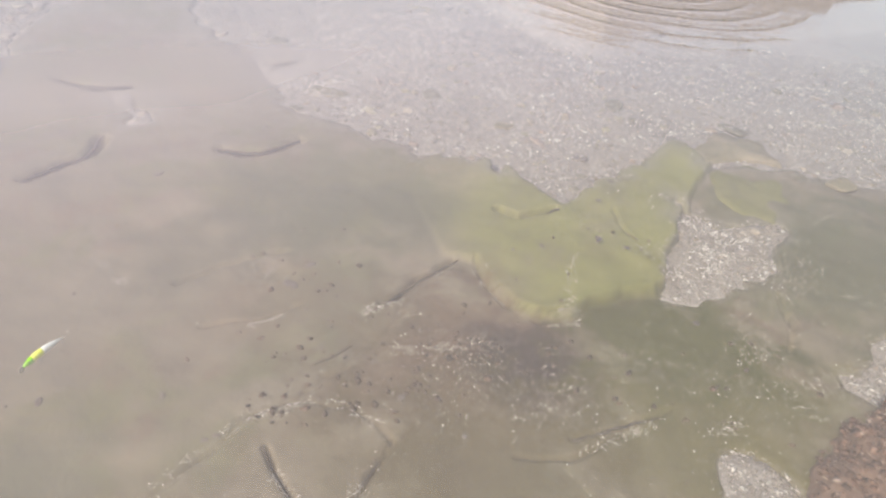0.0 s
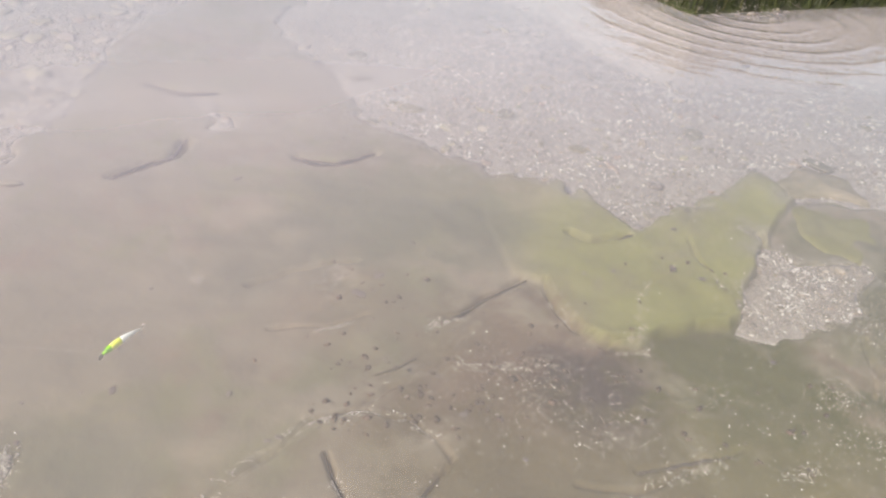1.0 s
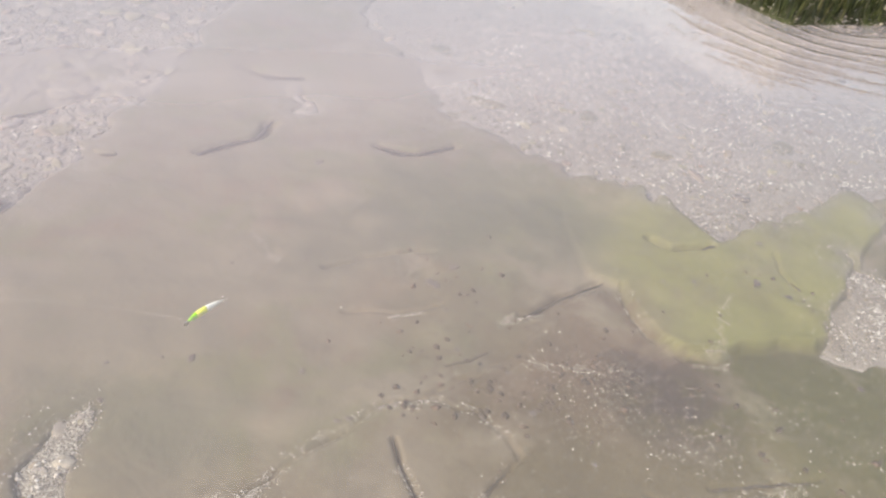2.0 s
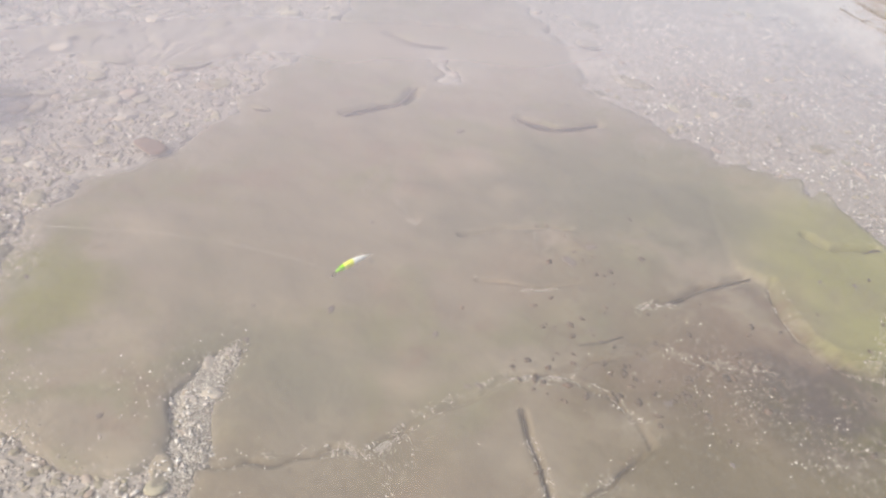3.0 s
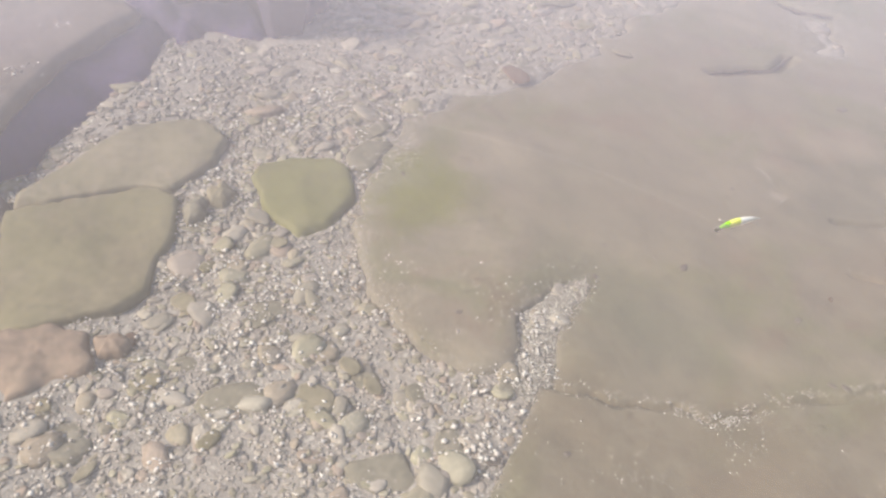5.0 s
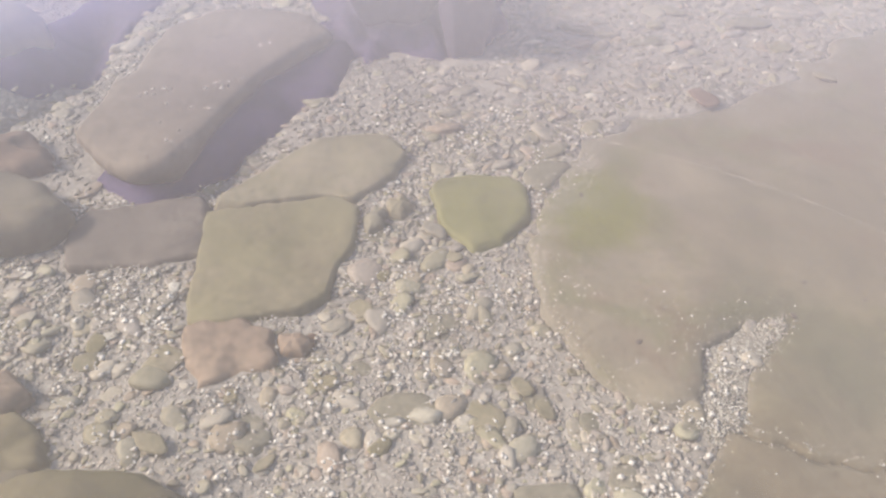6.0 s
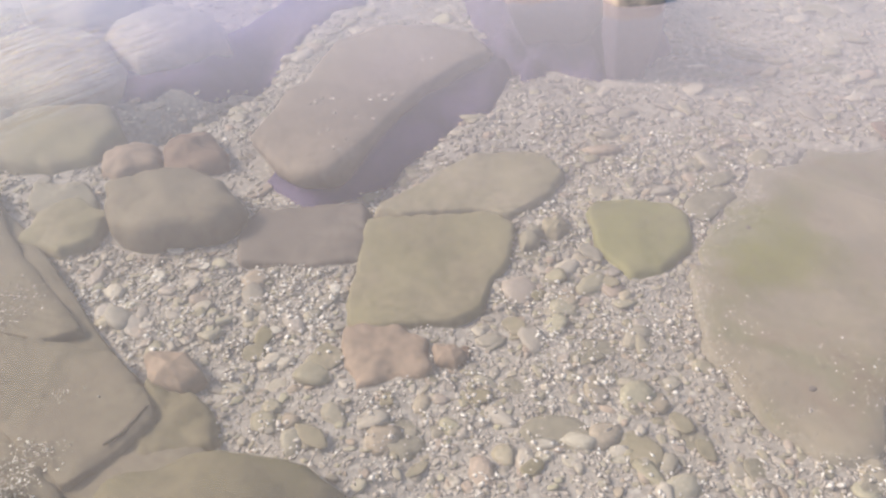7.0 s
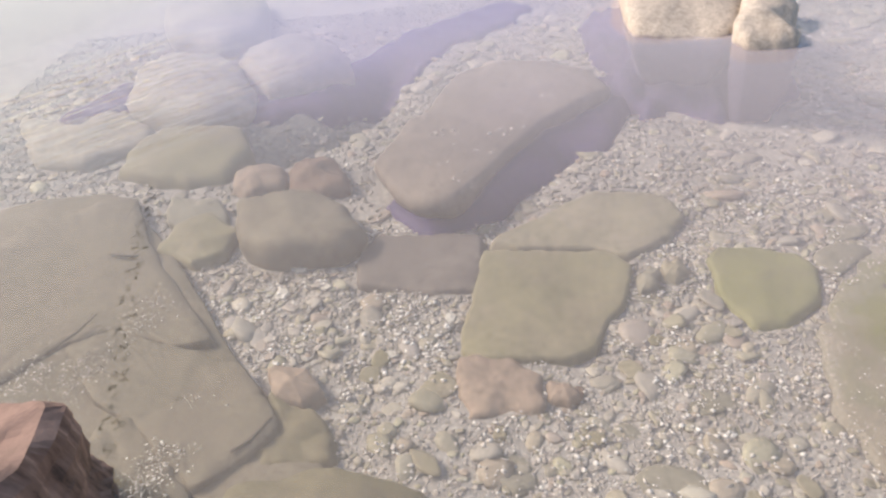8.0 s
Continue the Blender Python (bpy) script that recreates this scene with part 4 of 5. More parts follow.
for x, y, size in [(-1.83, -0.86, 0.06), (-1.72, -0.77, 0.055), (-1.54, -0.41, 0.05), (-2.52, 1.08, 0.07), (-2.18, 0.83, 0.05), (-1.72, -0.90, 0.06), (-2.03, 1.06, 0.05), (-1.42, -0.57, 0.05)]:
    cobble(x, y, size, shade="white")
for x, y, size in [(-1.15, 3.59, 0.17), (0.01, 4.36, 0.09), (-1.5, 0.28, 0.10)]:
    cobble(x, y, size, shade="pale")
for x, y, size, turn in [(-0.94, 0.03, 0.20, 75), (-1.14, 0.14, 0.11, 80), (-1.64, 0.69, 0.20, 120), (-1.55, 0.15, 0.14, 92), (-1.62, 0.21, 0.11, 60), (-0.63, 0.20, 0.16, 53), (-0.62, 0.34, 0.11, 150), (-0.69, 0.54, 0.10, 118), (-1.76, 0.76, 0.15, 110), (-0.98, 0.20, 0.09, 20), (-0.86, 0.28, 0.10, 60), (-0.76, 0.36, 0.08, 10), (-1.10, -0.04, 0.08, 70), (-0.85, 3.08, 0.12, 20), (1.22, 3.72, 0.22, 122)]:
    cobble(x, y, size, shade="grey", turn=turn, sink=0.225)
for x, y, size in [(-1.05, -0.49, 0.10), (-1.28, 0.01, 0.08), (-1.37, 0.28, 0.08), (-0.91, 0.27, 0.07), (-1.26, 0.02, 0.06), (-0.84, 0.29, 0.07), (-1.35, -0.62, 0.08), (-0.93, -0.28, 0.06), (1.61, 3.2, 0.16), (-1.78, 1.86, 0.10)]:
    cobble(x, y, size, shade="tan")
for x, y, size in [(-1.38, 0.10, 0.05), (-1.08, -0.12, 0.07), (-1.12, -0.32, 0.05), (-1.4, -0.6, 0.08), (-0.87, -0.06, 0.06)]:
    cobble(x, y, size, shade="yellow")
for x, y, size in [(-1.82, 1.38, 0.15), (-1.22, -0.13, 0.06), (1.25, 1.60, 0.08), (1.29, 1.67, 0.07)]:
    cobble(x, y, size, shade="red")
for x, y, size in [(-0.37, 1.81, 0.055), (-0.35, 1.92, 0.04), (-0.77, 1.15, 0.034), (-0.50, 1.26, 0.024), (-0.86, 0.93, 0.026), (-1.10, 2.28, 0.045), (-0.97, 1.57, 0.02), (-0.79, 1.71, 0.02), (-0.94, 1.03, 0.016), (-0.84, 1.12, 0.014),
                   (-0.28, 1.70, 0.018), (0.09, 1.44, 0.03), (-0.02, 1.56, 0.018), (-0.91, 0.55, 0.024), (-0.31, 1.18, 0.022), (-0.90, 2.82, 0.03), (0.28, 1.36, 0.02), (0.57, 2.31, 0.035), (0.67, 2.29, 0.032), (0.56, 2.60, 0.03),
                   (0.60, 2.75, 0.026), (0.38, 2.20, 0.02), (0.91, 2.03, 0.03), (0.29, 2.14, 0.018), (-1.48, 0.72, 0.02), (-0.33, 1.16, 0.022), (-0.49, 0.54, 0.018), (-0.55, 0.40, 0.035), (-0.18, 1.56, 0.02), (0.19, 1.47, 0.016)]:
    cobble(x, y, size, shade="dark", z=float(top_of(x, y)) + (0.028 if x > 0.25 and y > 2.05 else 0.0), sink=0.14, group="dark stones on the bedrock")

for x, y, size, shade, turn in [(-2.40, 2.49, 0.26, "grey", 20), (-2.11, 1.94, 0.15, "tan", 70), (-2.37, 1.98, 0.24, "grey", 100), (-2.61, 1.75, 0.22, "grey", 40), (-2.21, 2.33, 0.14, "grey", 130), (-2.92, 1.87, 0.20, "tan", 10), (-2.35, 1.50, 0.18, "grey", 80), (-2.6, 1.3, 0.2, "tan", 30),
                                (-0.81, 3.33, 0.24, "tan", 15), (-1.32, 3.9, 0.18, "grey", 60), (-0.3, 3.5, 0.16, "grey", 95), (0.1, 3.3, 0.14, "tan", 25), (0.6, 3.75, 0.2, "grey", 70), (-1.02, -0.31, 0.15, "grey", 20), (-1.28, -0.45, 0.12, "tan", 45), (-0.87, 0.16, 0.15, "tan", 5), (-1.16, 0.2, 0.12, "grey", 60)]:
    cobble(x, y, size, shade=shade, turn=turn, sink=0.225)


def gravel_ground(x, y):
    return float(slab_edge(np.array([x]), np.array([y]))[0]) < -0.01


rng = random.Random(5)
for count, (x0, x1, y0, y1), lo, hi in [(60, (-2.0, -0.55, -1.0, 0.6), 0.022, 0.07), (70, (-3.4, -1.6, -0.6, 2.6), 0.04, 0.12), (45, (-3.6, -1.5, -2.2, -0.5), 0.04, 0.11), (50, (-1.4, 1.8, 2.7, 4.6), 0.03, 0.09)]:
    made = 0
    while made < count:
        x, y = rng.uniform(x0, x1), rng.uniform(y0, y1)
        if gravel_ground(x, y) and all(float(inside_by(np.array([x]), np.array([y]), stone)[0]) < -0.03 for stone in TAKEN):
            cobble(x, y, lo + (hi - lo) * rng.random() ** 2.2, sink=0.225)
            made += 1

# ---- boulder shade painted as dark violet beds ----
FLANK = [(-2.77, 0.33), (-2.51, 0.01), (-2.23, -0.18), (-2.12, -0.27)]  # the painted shade rises against the long boulder
for outline in SHADE_OUTLINES:
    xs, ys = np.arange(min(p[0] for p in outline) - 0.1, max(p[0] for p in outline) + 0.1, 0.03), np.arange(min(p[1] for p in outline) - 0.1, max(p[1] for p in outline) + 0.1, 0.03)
    bed = sheet("silt", xs, ys, lambda X, Y: 0.014 - 0.09 * smooth(-inside_by(X, Y, outline) + 0.05 * wavy(X, Y, 0.2), -0.02, 0.10) + np.minimum(bed_height(X, Y) + 0.016, 0) + 0.055 * np.exp(-(away(X, Y, FLANK) / 0.09) ** 2) + 0.004 * wavy(X, Y, 0.12), BOULDER_SHADE)
    tagged(bed, "dark violet bed painted as the shade between boulders", "silt", kind="stuff")


# Raised violet bed: shade below the cream boulders put into colour and shape.
SHADE_MOUND = [(-3.75, 0.42), (-3.6, 1.2), (-2.98, 1.06), (-2.74, 0.95), (-2.64, 0.70), (-2.72, 0.47), (-3.0, 0.38)]
heap = sheet("silt", np.arange(-4.1, -2.1, 0.03), np.arange(-0.1, 1.7, 0.03), lambda X, Y: -0.10 + 0.24 * smooth(inside_by(X, Y, SHADE_MOUND) + 0.06 * wavy(X, Y, 0.16) + 0.03 * wavy(Y, X, 0.06), -0.15, 0.08) + 0.005 * wavy(X, Y, 0.12), BOULDER_SHADE)
tagged(heap, "raised dark violet bed painted as shade below pale boulders", "silt", kind="stuff")


# ---- dark stems in cracks, reflection squiggles on the water ----
def strand(name, points, radius, material, label, category, group, sides=7, rest=None):
    """A thin crooked stem through plan points (x, y, z), tapering to both ends."""
    pts = [Vector(p) for p in points]
    fine = []
    for a, b in zip(pts, pts[1:]):
        for k in range(5):
            q = a.lerp(b, k / 5)
            fine.append(q + Vector((noise.noise(q * 23), noise.noise(q * 23 + Vector((5, 5, 5))), 0)) * radius * 1.5)
    fine.append(pts[-1])
    mid = sum(fine, Vector()) / len(fine)
    bm = bmesh.new()
    n = len(fine) - 1
    tube(bm, [p - mid for p in fine], [radius * (0.35 + 0.65 * math.sin(math.pi * min(1, 0.08 + k / n * 0.9)) ** 0.5) for k in range(n + 1)], sides)
    ob = new(name, finish(name, bm, material))
    ob.location = mid
    return tagged(ob, label, category, group)


# Dark twig-like stems put the cracks' shade into shape and colour.
for line, radius in [([(0.20, 2.45), (0.27, 2.41), (0.34, 2.45), (0.42, 2.53)], 0.011), ([(-1.00, 2.55), (-0.92, 2.56), (-0.82, 2.59), (-0.72, 2.76)], 0.015), ([(-1.53, 2.06), (-1.50, 2.19), (-1.44, 2.33), (-1.48, 2.50)], 0.013),
                     ([(-1.97, 2.94), (-1.87, 2.91), (-1.76, 2.93), (-1.66, 3.01)], 0.018), ([(-0.06, 1.80), (-0.03, 1.88), (0.02, 1.96), (0.11, 2.11)], 0.009), ([(-0.18, 1.48), (-0.13, 1.54), (-0.10, 1.60)], 0.005),
                     ([(0.10, 1.30), (0.09, 1.22), (0.06, 1.10), (0.02, 1.0)], 0.0035), ([(-0.19, 1.19), (-0.14, 1.125), (-0.08, 1.08)], 0.004), ([(0.55, 1.42), (0.66, 1.50), (0.78, 1.58)], 0.007), ([(0.62, 2.62), (0.655, 2.50), (0.72, 2.41)], 0.006)]:
    strand("twig", [(x, y, float(top_of(x, y)) + radius * 0.2) for x, y in line], radius * 0.62, DARK_STEM, "dark twig-like stem giving a bedrock crack its shade", "twig", "sunken twigs")
# Stems added in place of shaded crevices in the shelf.
for line, radius in [([(-1.09, -0.91), (-1.12, -0.87), (-1.18, -0.83)], 0.007), ([(-1.46, -1.5), (-1.56, -1.43), (-1.64, -1.40)], 0.004), ([(-1.94, -1.47), (-1.92, -1.37)], 0.008)]:
    strand("twig", [(x, y, 0.046 + radius * 0.3) for x, y in line], radius * 0.7, DARK_STEM, "dark stem standing for a shaded crevice in the rock shelf", "twig", "sunken twigs")
# Added squiggles imitate a rippled dark reflection, placed to fit the camera's view.
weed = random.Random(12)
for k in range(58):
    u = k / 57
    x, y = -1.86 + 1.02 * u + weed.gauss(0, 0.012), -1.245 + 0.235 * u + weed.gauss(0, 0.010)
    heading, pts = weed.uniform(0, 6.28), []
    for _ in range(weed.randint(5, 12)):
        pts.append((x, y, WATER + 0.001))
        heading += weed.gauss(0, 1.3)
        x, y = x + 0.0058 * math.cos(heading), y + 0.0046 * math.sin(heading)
    strand("weed_strand", pts, weed.uniform(0.0004, 0.0007), INK, "thin dark squiggle standing for a broken dark reflection on the water", "weed strand", "floating strands", 5)

# ---- the fishing lure ----
def lure_girth(u):
    return 0.0115 * (math.sin(math.pi * min(1, u * 1.02 + 0.03)) ** 0.6) * (1 - 0.45 * u)


def lure_body(u0, u1, steps=14, sides=16):
    bm = bmesh.new()
    rings = []
    for k in range(steps + 1):
        u = u0 + (u1 - u0) * k / steps
        g, x = max(lure_girth(u), 0.0012), 0.108 * (0.5 - u)
        rings.append([bm.verts.new((x, g * 0.72 * math.cos(6.2832 * s / sides), g * math.sin(6.2832 * s / sides) - 0.02 * (u - 0.5) ** 2)) for s in range(sides)])
    for a, b in zip(rings, rings[1:]):
        for s in range(sides):
            bm.faces.new((a[s], a[(s + 1) % sides], b[(s + 1) % sides], b[s]))
    bm.faces.new(rings[0][::-1])
    bm.faces.new(rings[-1])
    return bm


def fishing_lure(at, turn):
    root = new("fishing_lure")
    root.matrix_world = pose(*at, 0, 0, turn)
    tagged(root, "white minnow-shaped fishing lure with lime green head, floating", "fishing lure")
    white, lime, yellow = plain("lure_white", (0.88, 0.88, 0.80), 0.25), plain("lure_lime", (0.30, 0.72, 0.04), 0.25), plain("lure_yellow", (0.80, 0.84, 0.22), 0.25)
    steel, black = plain("hook_steel", (0.5, 0.5, 0.5), 0.25, 1.0), plain("eye_black", (0.01, 0.01, 0.01), 0.1)
    part("head", lure_body(0.0, 0.2, 6), lime, root, "lime green head")
    part("shoulder", lure_body(0.2, 0.45, 7), yellow, root, "yellow-green shoulder")
    part("body", lure_body(0.45, 1.0), white, root, "white body")
    bm = bmesh.new()
    lip = [bm.verts.new(v) for v in ((0.050, -0.003, -0.005), (0.050, 0.003, -0.005), (0.062, 0.005, -0.012), (0.066, 0.0, -0.014), (0.062, -0.005, -0.012))]
    bmesh.ops.solidify(bm, geom=[bm.faces.new(lip)], thickness=0.001)
    part("diving_lip", bm, plain("clear_lip", (0.8, 0.82, 0.8), 0.15), root, "pale plastic diving lip")
    for side in (-1, 1):
        bm = bmesh.new()
        bmesh.ops.create_uvsphere(bm, u_segments=10, v_segments=6, radius=0.0018, matrix=Matrix.Translation((0.043, side * 0.0042, 0.001)))
        part("eye", bm, black, root, "black eye")
    for x in (0.012, -0.05):
        bm = bmesh.new()
        for k in range(3):
            a = 2.094 * k + 0.5
            curve = [Vector((x, 0, -0.008)), Vector((x, 0, -0.018))] + [Vector((x + math.cos(a) * r, math.sin(a) * r, z)) for r, z in ((0.001, -0.022), (0.004, -0.0245), (0.007, -0.022), (0.0075, -0.017))]
            tube(bm, curve, [0.0006] * 5 + [0.0002], 5)
        part("treble_hook", bm, steel, root, "steel treble hook")
    return root


fishing_lure((-0.63, 1.077, WATER - 0.003), 259)
line_curve = bmesh.new()
tube(line_curve, [(-0.645 - 0.70 * u, 1.015 - 0.40 * u + 0.06 * math.sin(3.14 * u), WATER + 0.0015) for u in [k / 40 for k in range(41)]], 0.0002, 5)
line = new("fishing_line", finish("fishing_line", line_curve, plain("line_white", (0.5, 0.5, 0.5), 0.3)))
tagged(line, "thin pale fishing line running from the lure", "fishing line")


# ---- the bank beyond ----
def grass(name, places, material, label):
    verts, faces = [], []
    g = random.Random(8)
    for x, y, z in places:
        a, h, w = g.uniform(0, 6.28), g.uniform(0.05, 0.16), g.uniform(0.003, 0.006)
        dx, dy, lean = math.cos(a), math.sin(a), g.uniform(0.1, 0.6) * h
        n = len(verts)
        verts += [(x - dy * w, y + dx * w, z - 0.01), (x + dy * w, y - dx * w, z - 0.01), (x + dx * lean * 0.4 - dy * w * 0.8, y + dy * lean * 0.4 + dx * w * 0.8, z + h * 0.6),
                  (x + dx * lean * 0.4 + dy * w * 0.8, y + dy * lean * 0.4 - dx * w * 0.8, z + h * 0.6), (x + dx * lean, y + dy * lean, z + h)]
        faces += [(n, n + 1, n + 3, n + 2), (n + 2, n + 3, n + 4)]
    me = bpy.data.meshes.new(name)
    me.from_pydata(verts, [], faces)
    me.materials.append(material)
    return tagged(new(name, me), label, "grass", kind="stuff")


BLADES = pebble_material("grass_blades", [(0.0, (0.012, 0.02, 0.006)), (0.5, (0.03, 0.045, 0.010)), (0.85, (0.06, 0.08, 0.02)), (1.0, (0.10, 0.10, 0.04))], False)
gx, gy = np.random.uniform(-0.8, 3.6, 60000), np.random.uniform(4.7, 7.0, 60000)
gz = bed_height(gx, gy)
keep = (gz > WATER + 0.01)
grass("grass", list(zip(gx[keep][:26000], gy[keep][:26000], gz[keep][:26000])), BLADES, "mossy green grass on the far bank")


# ---- loose gravel ----
def solid():
    p = (1 + 5 ** 0.5) / 2
    v = np.array([(-1, p, 0), (1, p, 0), (-1, -p, 0), (1, -p, 0), (0, -1, p), (0, 1, p), (0, -1, -p), (0, 1, -p), (p, 0, -1), (p, 0, 1), (-p, 0, -1), (-p, 0, 1)]) / np.hypot(1, p)
    d = np.linalg.norm(v[:, None] - v[None], axis=-1)
    near = (d > 0.1) & (d < 1.2)
    f = [(a, b, c) for a in range(12) for b in range(a + 1, 12) for c in range(b + 1, 12) if near[a, b] and near[b, c] and near[a, c]]
    return v, np.array([t if np.dot(np.cross(v[t[1]] - v[t[0]], v[t[2]] - v[t[0]]), v[t[0]]) > 0 else (t[0], t[2], t[1]) for t in f])


FLAKE = (np.array([(1, 0, 0), (-1, 0, 0), (0, 1, 0), (0, -1, 0), (0.1, 0, 1), (0, 0.1, -1)], float), np.array([(0, 2, 4), (2, 1, 4), (1, 3, 4), (3, 0, 4), (2, 0, 5), (1, 2, 5), (3, 1, 5), (0, 3, 5)]))


def grains(name, x, y, z, size, material, label, seed, shape=FLAKE):
    """Very many small angular stones in one mesh."""
    g = np.random.default_rng(seed)
    v, f = shape
    c, n = len(v), len(x)
    flat = np.stack([np.ones(n), g.uniform(0.4, 0.95, n), g.uniform(0.12, 0.30, n)], -1) * (size / 2)[:, None]
    co = v[None] * (1 + g.uniform(-0.38, 0.30, (n, c, 3))) * flat[:, None]
    q = g.normal(size=(n, 4)) * np.array([1, 0.09, 0.09, 1])
    q /= np.linalg.norm(q, axis=1, keepdims=True)
    w, i, j, k = q.T
    R = np.stack([1 - 2 * (j * j + k * k), 2 * (i * j - k * w), 2 * (i * k + j * w), 2 * (i * j + k * w), 1 - 2 * (i * i + k * k), 2 * (j * k - i * w), 2 * (i * k - j * w), 2 * (j * k + i * w), 1 - 2 * (i * i + j * j)], -1).reshape(n, 3, 3)
    co = np.einsum("nij,nkj->nki", R, co) + np.stack([x, y, z + size * 0.12], -1)[:, None]
    tris = (f[None] + c * np.arange(n)[:, None, None]).reshape(-1)
    me = bpy.data.meshes.new(name)
    me.vertices.add(n * c)
    me.vertices.foreach_set("co", co.astype(np.float32).ravel())
    me.loops.add(len(tris))
    me.loops.foreach_set("vertex_index", tris.astype(np.int32))
    me.polygons.add(len(tris) // 3)
    me.polygons.foreach_set("loop_start", np.arange(0, len(tris), 3, dtype=np.int32))
    me.update(calc_edges=True)
    me.materials.append(material)
    return tagged(new(name, me), label, "gravel", kind="stuff")


def worn_stones(name, x, y, z, size, material, label, seed, bury=0.3):
    """Rounded, slightly faceted pebbles in one mesh, each partly sunk in the bed."""
    g = np.random.default_rng(seed)
    v, f = solid()
    edges, verts, fine = {}, list(v), []
    for t in f:
        m = []
        for a, b in ((t[0], t[1]), (t[1], t[2]), (t[2], t[0])):
            key = (min(a, b), max(a, b))
            if key not in edges:
                edges[key] = len(verts)
                mid = v[a] + v[b]
                verts.append(mid / np.linalg.norm(mid))
            m.append(edges[key])
        fine += [(t[0], m[0], m[2]), (t[1], m[1], m[0]), (t[2], m[2], m[1]), (m[0], m[1], m[2])]
    v, f, n = np.array(verts), np.array(fine), len(x)
    c = len(v)
    r = np.ones((n, c))
    for _ in range(7):
        d = g.normal(size=(n, 3)) * np.array([1, 1, 0.45])
        d /= np.linalg.norm(d, axis=1, keepdims=True)
        r = np.minimum(r, g.uniform(0.48, 0.95, n)[:, None] / np.maximum(np.einsum("nk,vk->nv", d, v), 0.05))
    r = np.minimum(r, g.uniform(0.40, 0.65, n)[:, None] / np.maximum(v[:, 2][None], 0.05))
    half = np.stack([np.ones(n), g.uniform(0.45, 0.95, n), g.uniform(0.24, 0.46, n)], -1) * (size / 2)[:, None]
    co = v[None] * r[:, :, None] * half[:, None]
    a = g.uniform(0, 6.283, n)
    lean = g.normal(0, 0.14, (n, 2))
    co[:, :, 2] += co[:, :, 0] * lean[:, :1] + co[:, :, 1] * lean[:, 1:]
    ca, sa = np.cos(a)[:, None], np.sin(a)[:, None]
    co = np.stack([co[:, :, 0] * ca - co[:, :, 1] * sa, co[:, :, 0] * sa + co[:, :, 1] * ca, co[:, :, 2]], -1)
    co += np.stack([x, y, z + half[:, 2] * (1 - 2 * bury)], -1)[:, None]
    tris = (f[None] + c * np.arange(n)[:, None, None]).reshape(-1)
    me = bpy.data.meshes.new(name)
    me.vertices.add(n * c)
    me.vertices.foreach_set("co", co.astype(np.float32).ravel())
    me.loops.add(len(tris))
    me.loops.foreach_set("vertex_index", tris.astype(np.int32))
    me.polygons.add(len(tris) // 3)
    me.polygons.foreach_set("loop_start", np.arange(0, len(tris), 3, dtype=np.int32))
    me.update(calc_edges=True)
    me.polygons.foreach_set("use_smooth", [True] * (len(tris) // 3))
    me.materials.append(material)
    return tagged(new(name, me), label, "pebbles", kind="stuff")


def on_top(stone, xs, ys):
    """Heights of a stone's upper side at plan points."""
    crown = np.array([stone.location + v.co for v in stone.data.vertices])
    return np.array([crown[np.argmin((crown[:, 0] - x) ** 2 + (crown[:, 1] - y) ** 2 - 0.02 * crown[:, 2]), 2] for x, y in zip(xs, ys)])


def strew(count, box, lo, hi, seed, on_rock=False):
    g = np.random.default_rng(seed)
    x, y = g.uniform(box[0], box[1], count), g.uniform(box[2], box[3], count)
    edge = slab_edge(x, y)
    if on_rock:
        patch = wavy(x, y, 0.3) + 0.6 * wavy(y, -x, 0.07)
        line = np.min([away(x, y, c[0]) for c in CRACKS], axis=0)
        rough_part = np.exp(-((x - 0.15) ** 2 + (y - 1.62) ** 2) / 0.16) + np.exp(-((x - 1.1) ** 2 + (y - 1.85) ** 2) / 0.16)
        chance = 0.0025 + 0.035 * smooth(x, 0.3, 0.9) * (patch > -0.3) + 0.25 * np.exp(-(line / 0.014) ** 2) + 0.35 * rough_part * (patch > 0.1) + 0.5 * np.exp(-(edge / 0.03) ** 2) + 0.03 * (patch > 1.0)
        ok = (edge > 0.0) & (g.uniform(0, 1, count) < chance)
        z = rock_height(x[ok], y[ok])
    else:
        spill = 0.012 + (0.10 + 0.16 * ((y > 2.3) | (x < -1.5))) * g.uniform(0, 1, count) ** 3.0 * (1 + wavy(x, y, 0.25)) * ((x < -0.85) | (y > 2.3))
        ok = edge < spill
        # gravel stays off the painted shade beds
        for hollow in SHADE_OUTLINES:
            ok &= inside_by(x, y, hollow) + 0.05 * wavy(x, y, 0.2) + 0.05 * g.normal(size=count) < 0.0
        z = np.where(edge[ok] > -0.02, np.maximum(rock_height(x[ok], y[ok]), bed_height(x[ok], y[ok])), bed_height(x[ok], y[ok]))
    size = lo + (hi - lo) * g.uniform(0, 1, ok.sum()) ** 2.5
    if not on_rock:
        free = np.ones(len(z), bool)
        for stone in TAKEN:
            free &= inside_by(x[ok], y[ok], stone) < 0.004 - 0.35 * size
        ok[np.flatnonzero(ok)[~free]] = False
        z, size = z[free], size[free]
    if not on_rock:
        size = np.where(edge[ok] > 0.0, np.minimum(size * 0.5, 0.008), size)
    return x[ok], y[ok], z, size


worn_stones("pebbles", *strew(950, (-2.1, -0.35, -1.25, 1.0), 0.028, 0.11, 6), MIXED, "muted olive and tan pebbles sunk in the gravel", 6, 0.46)
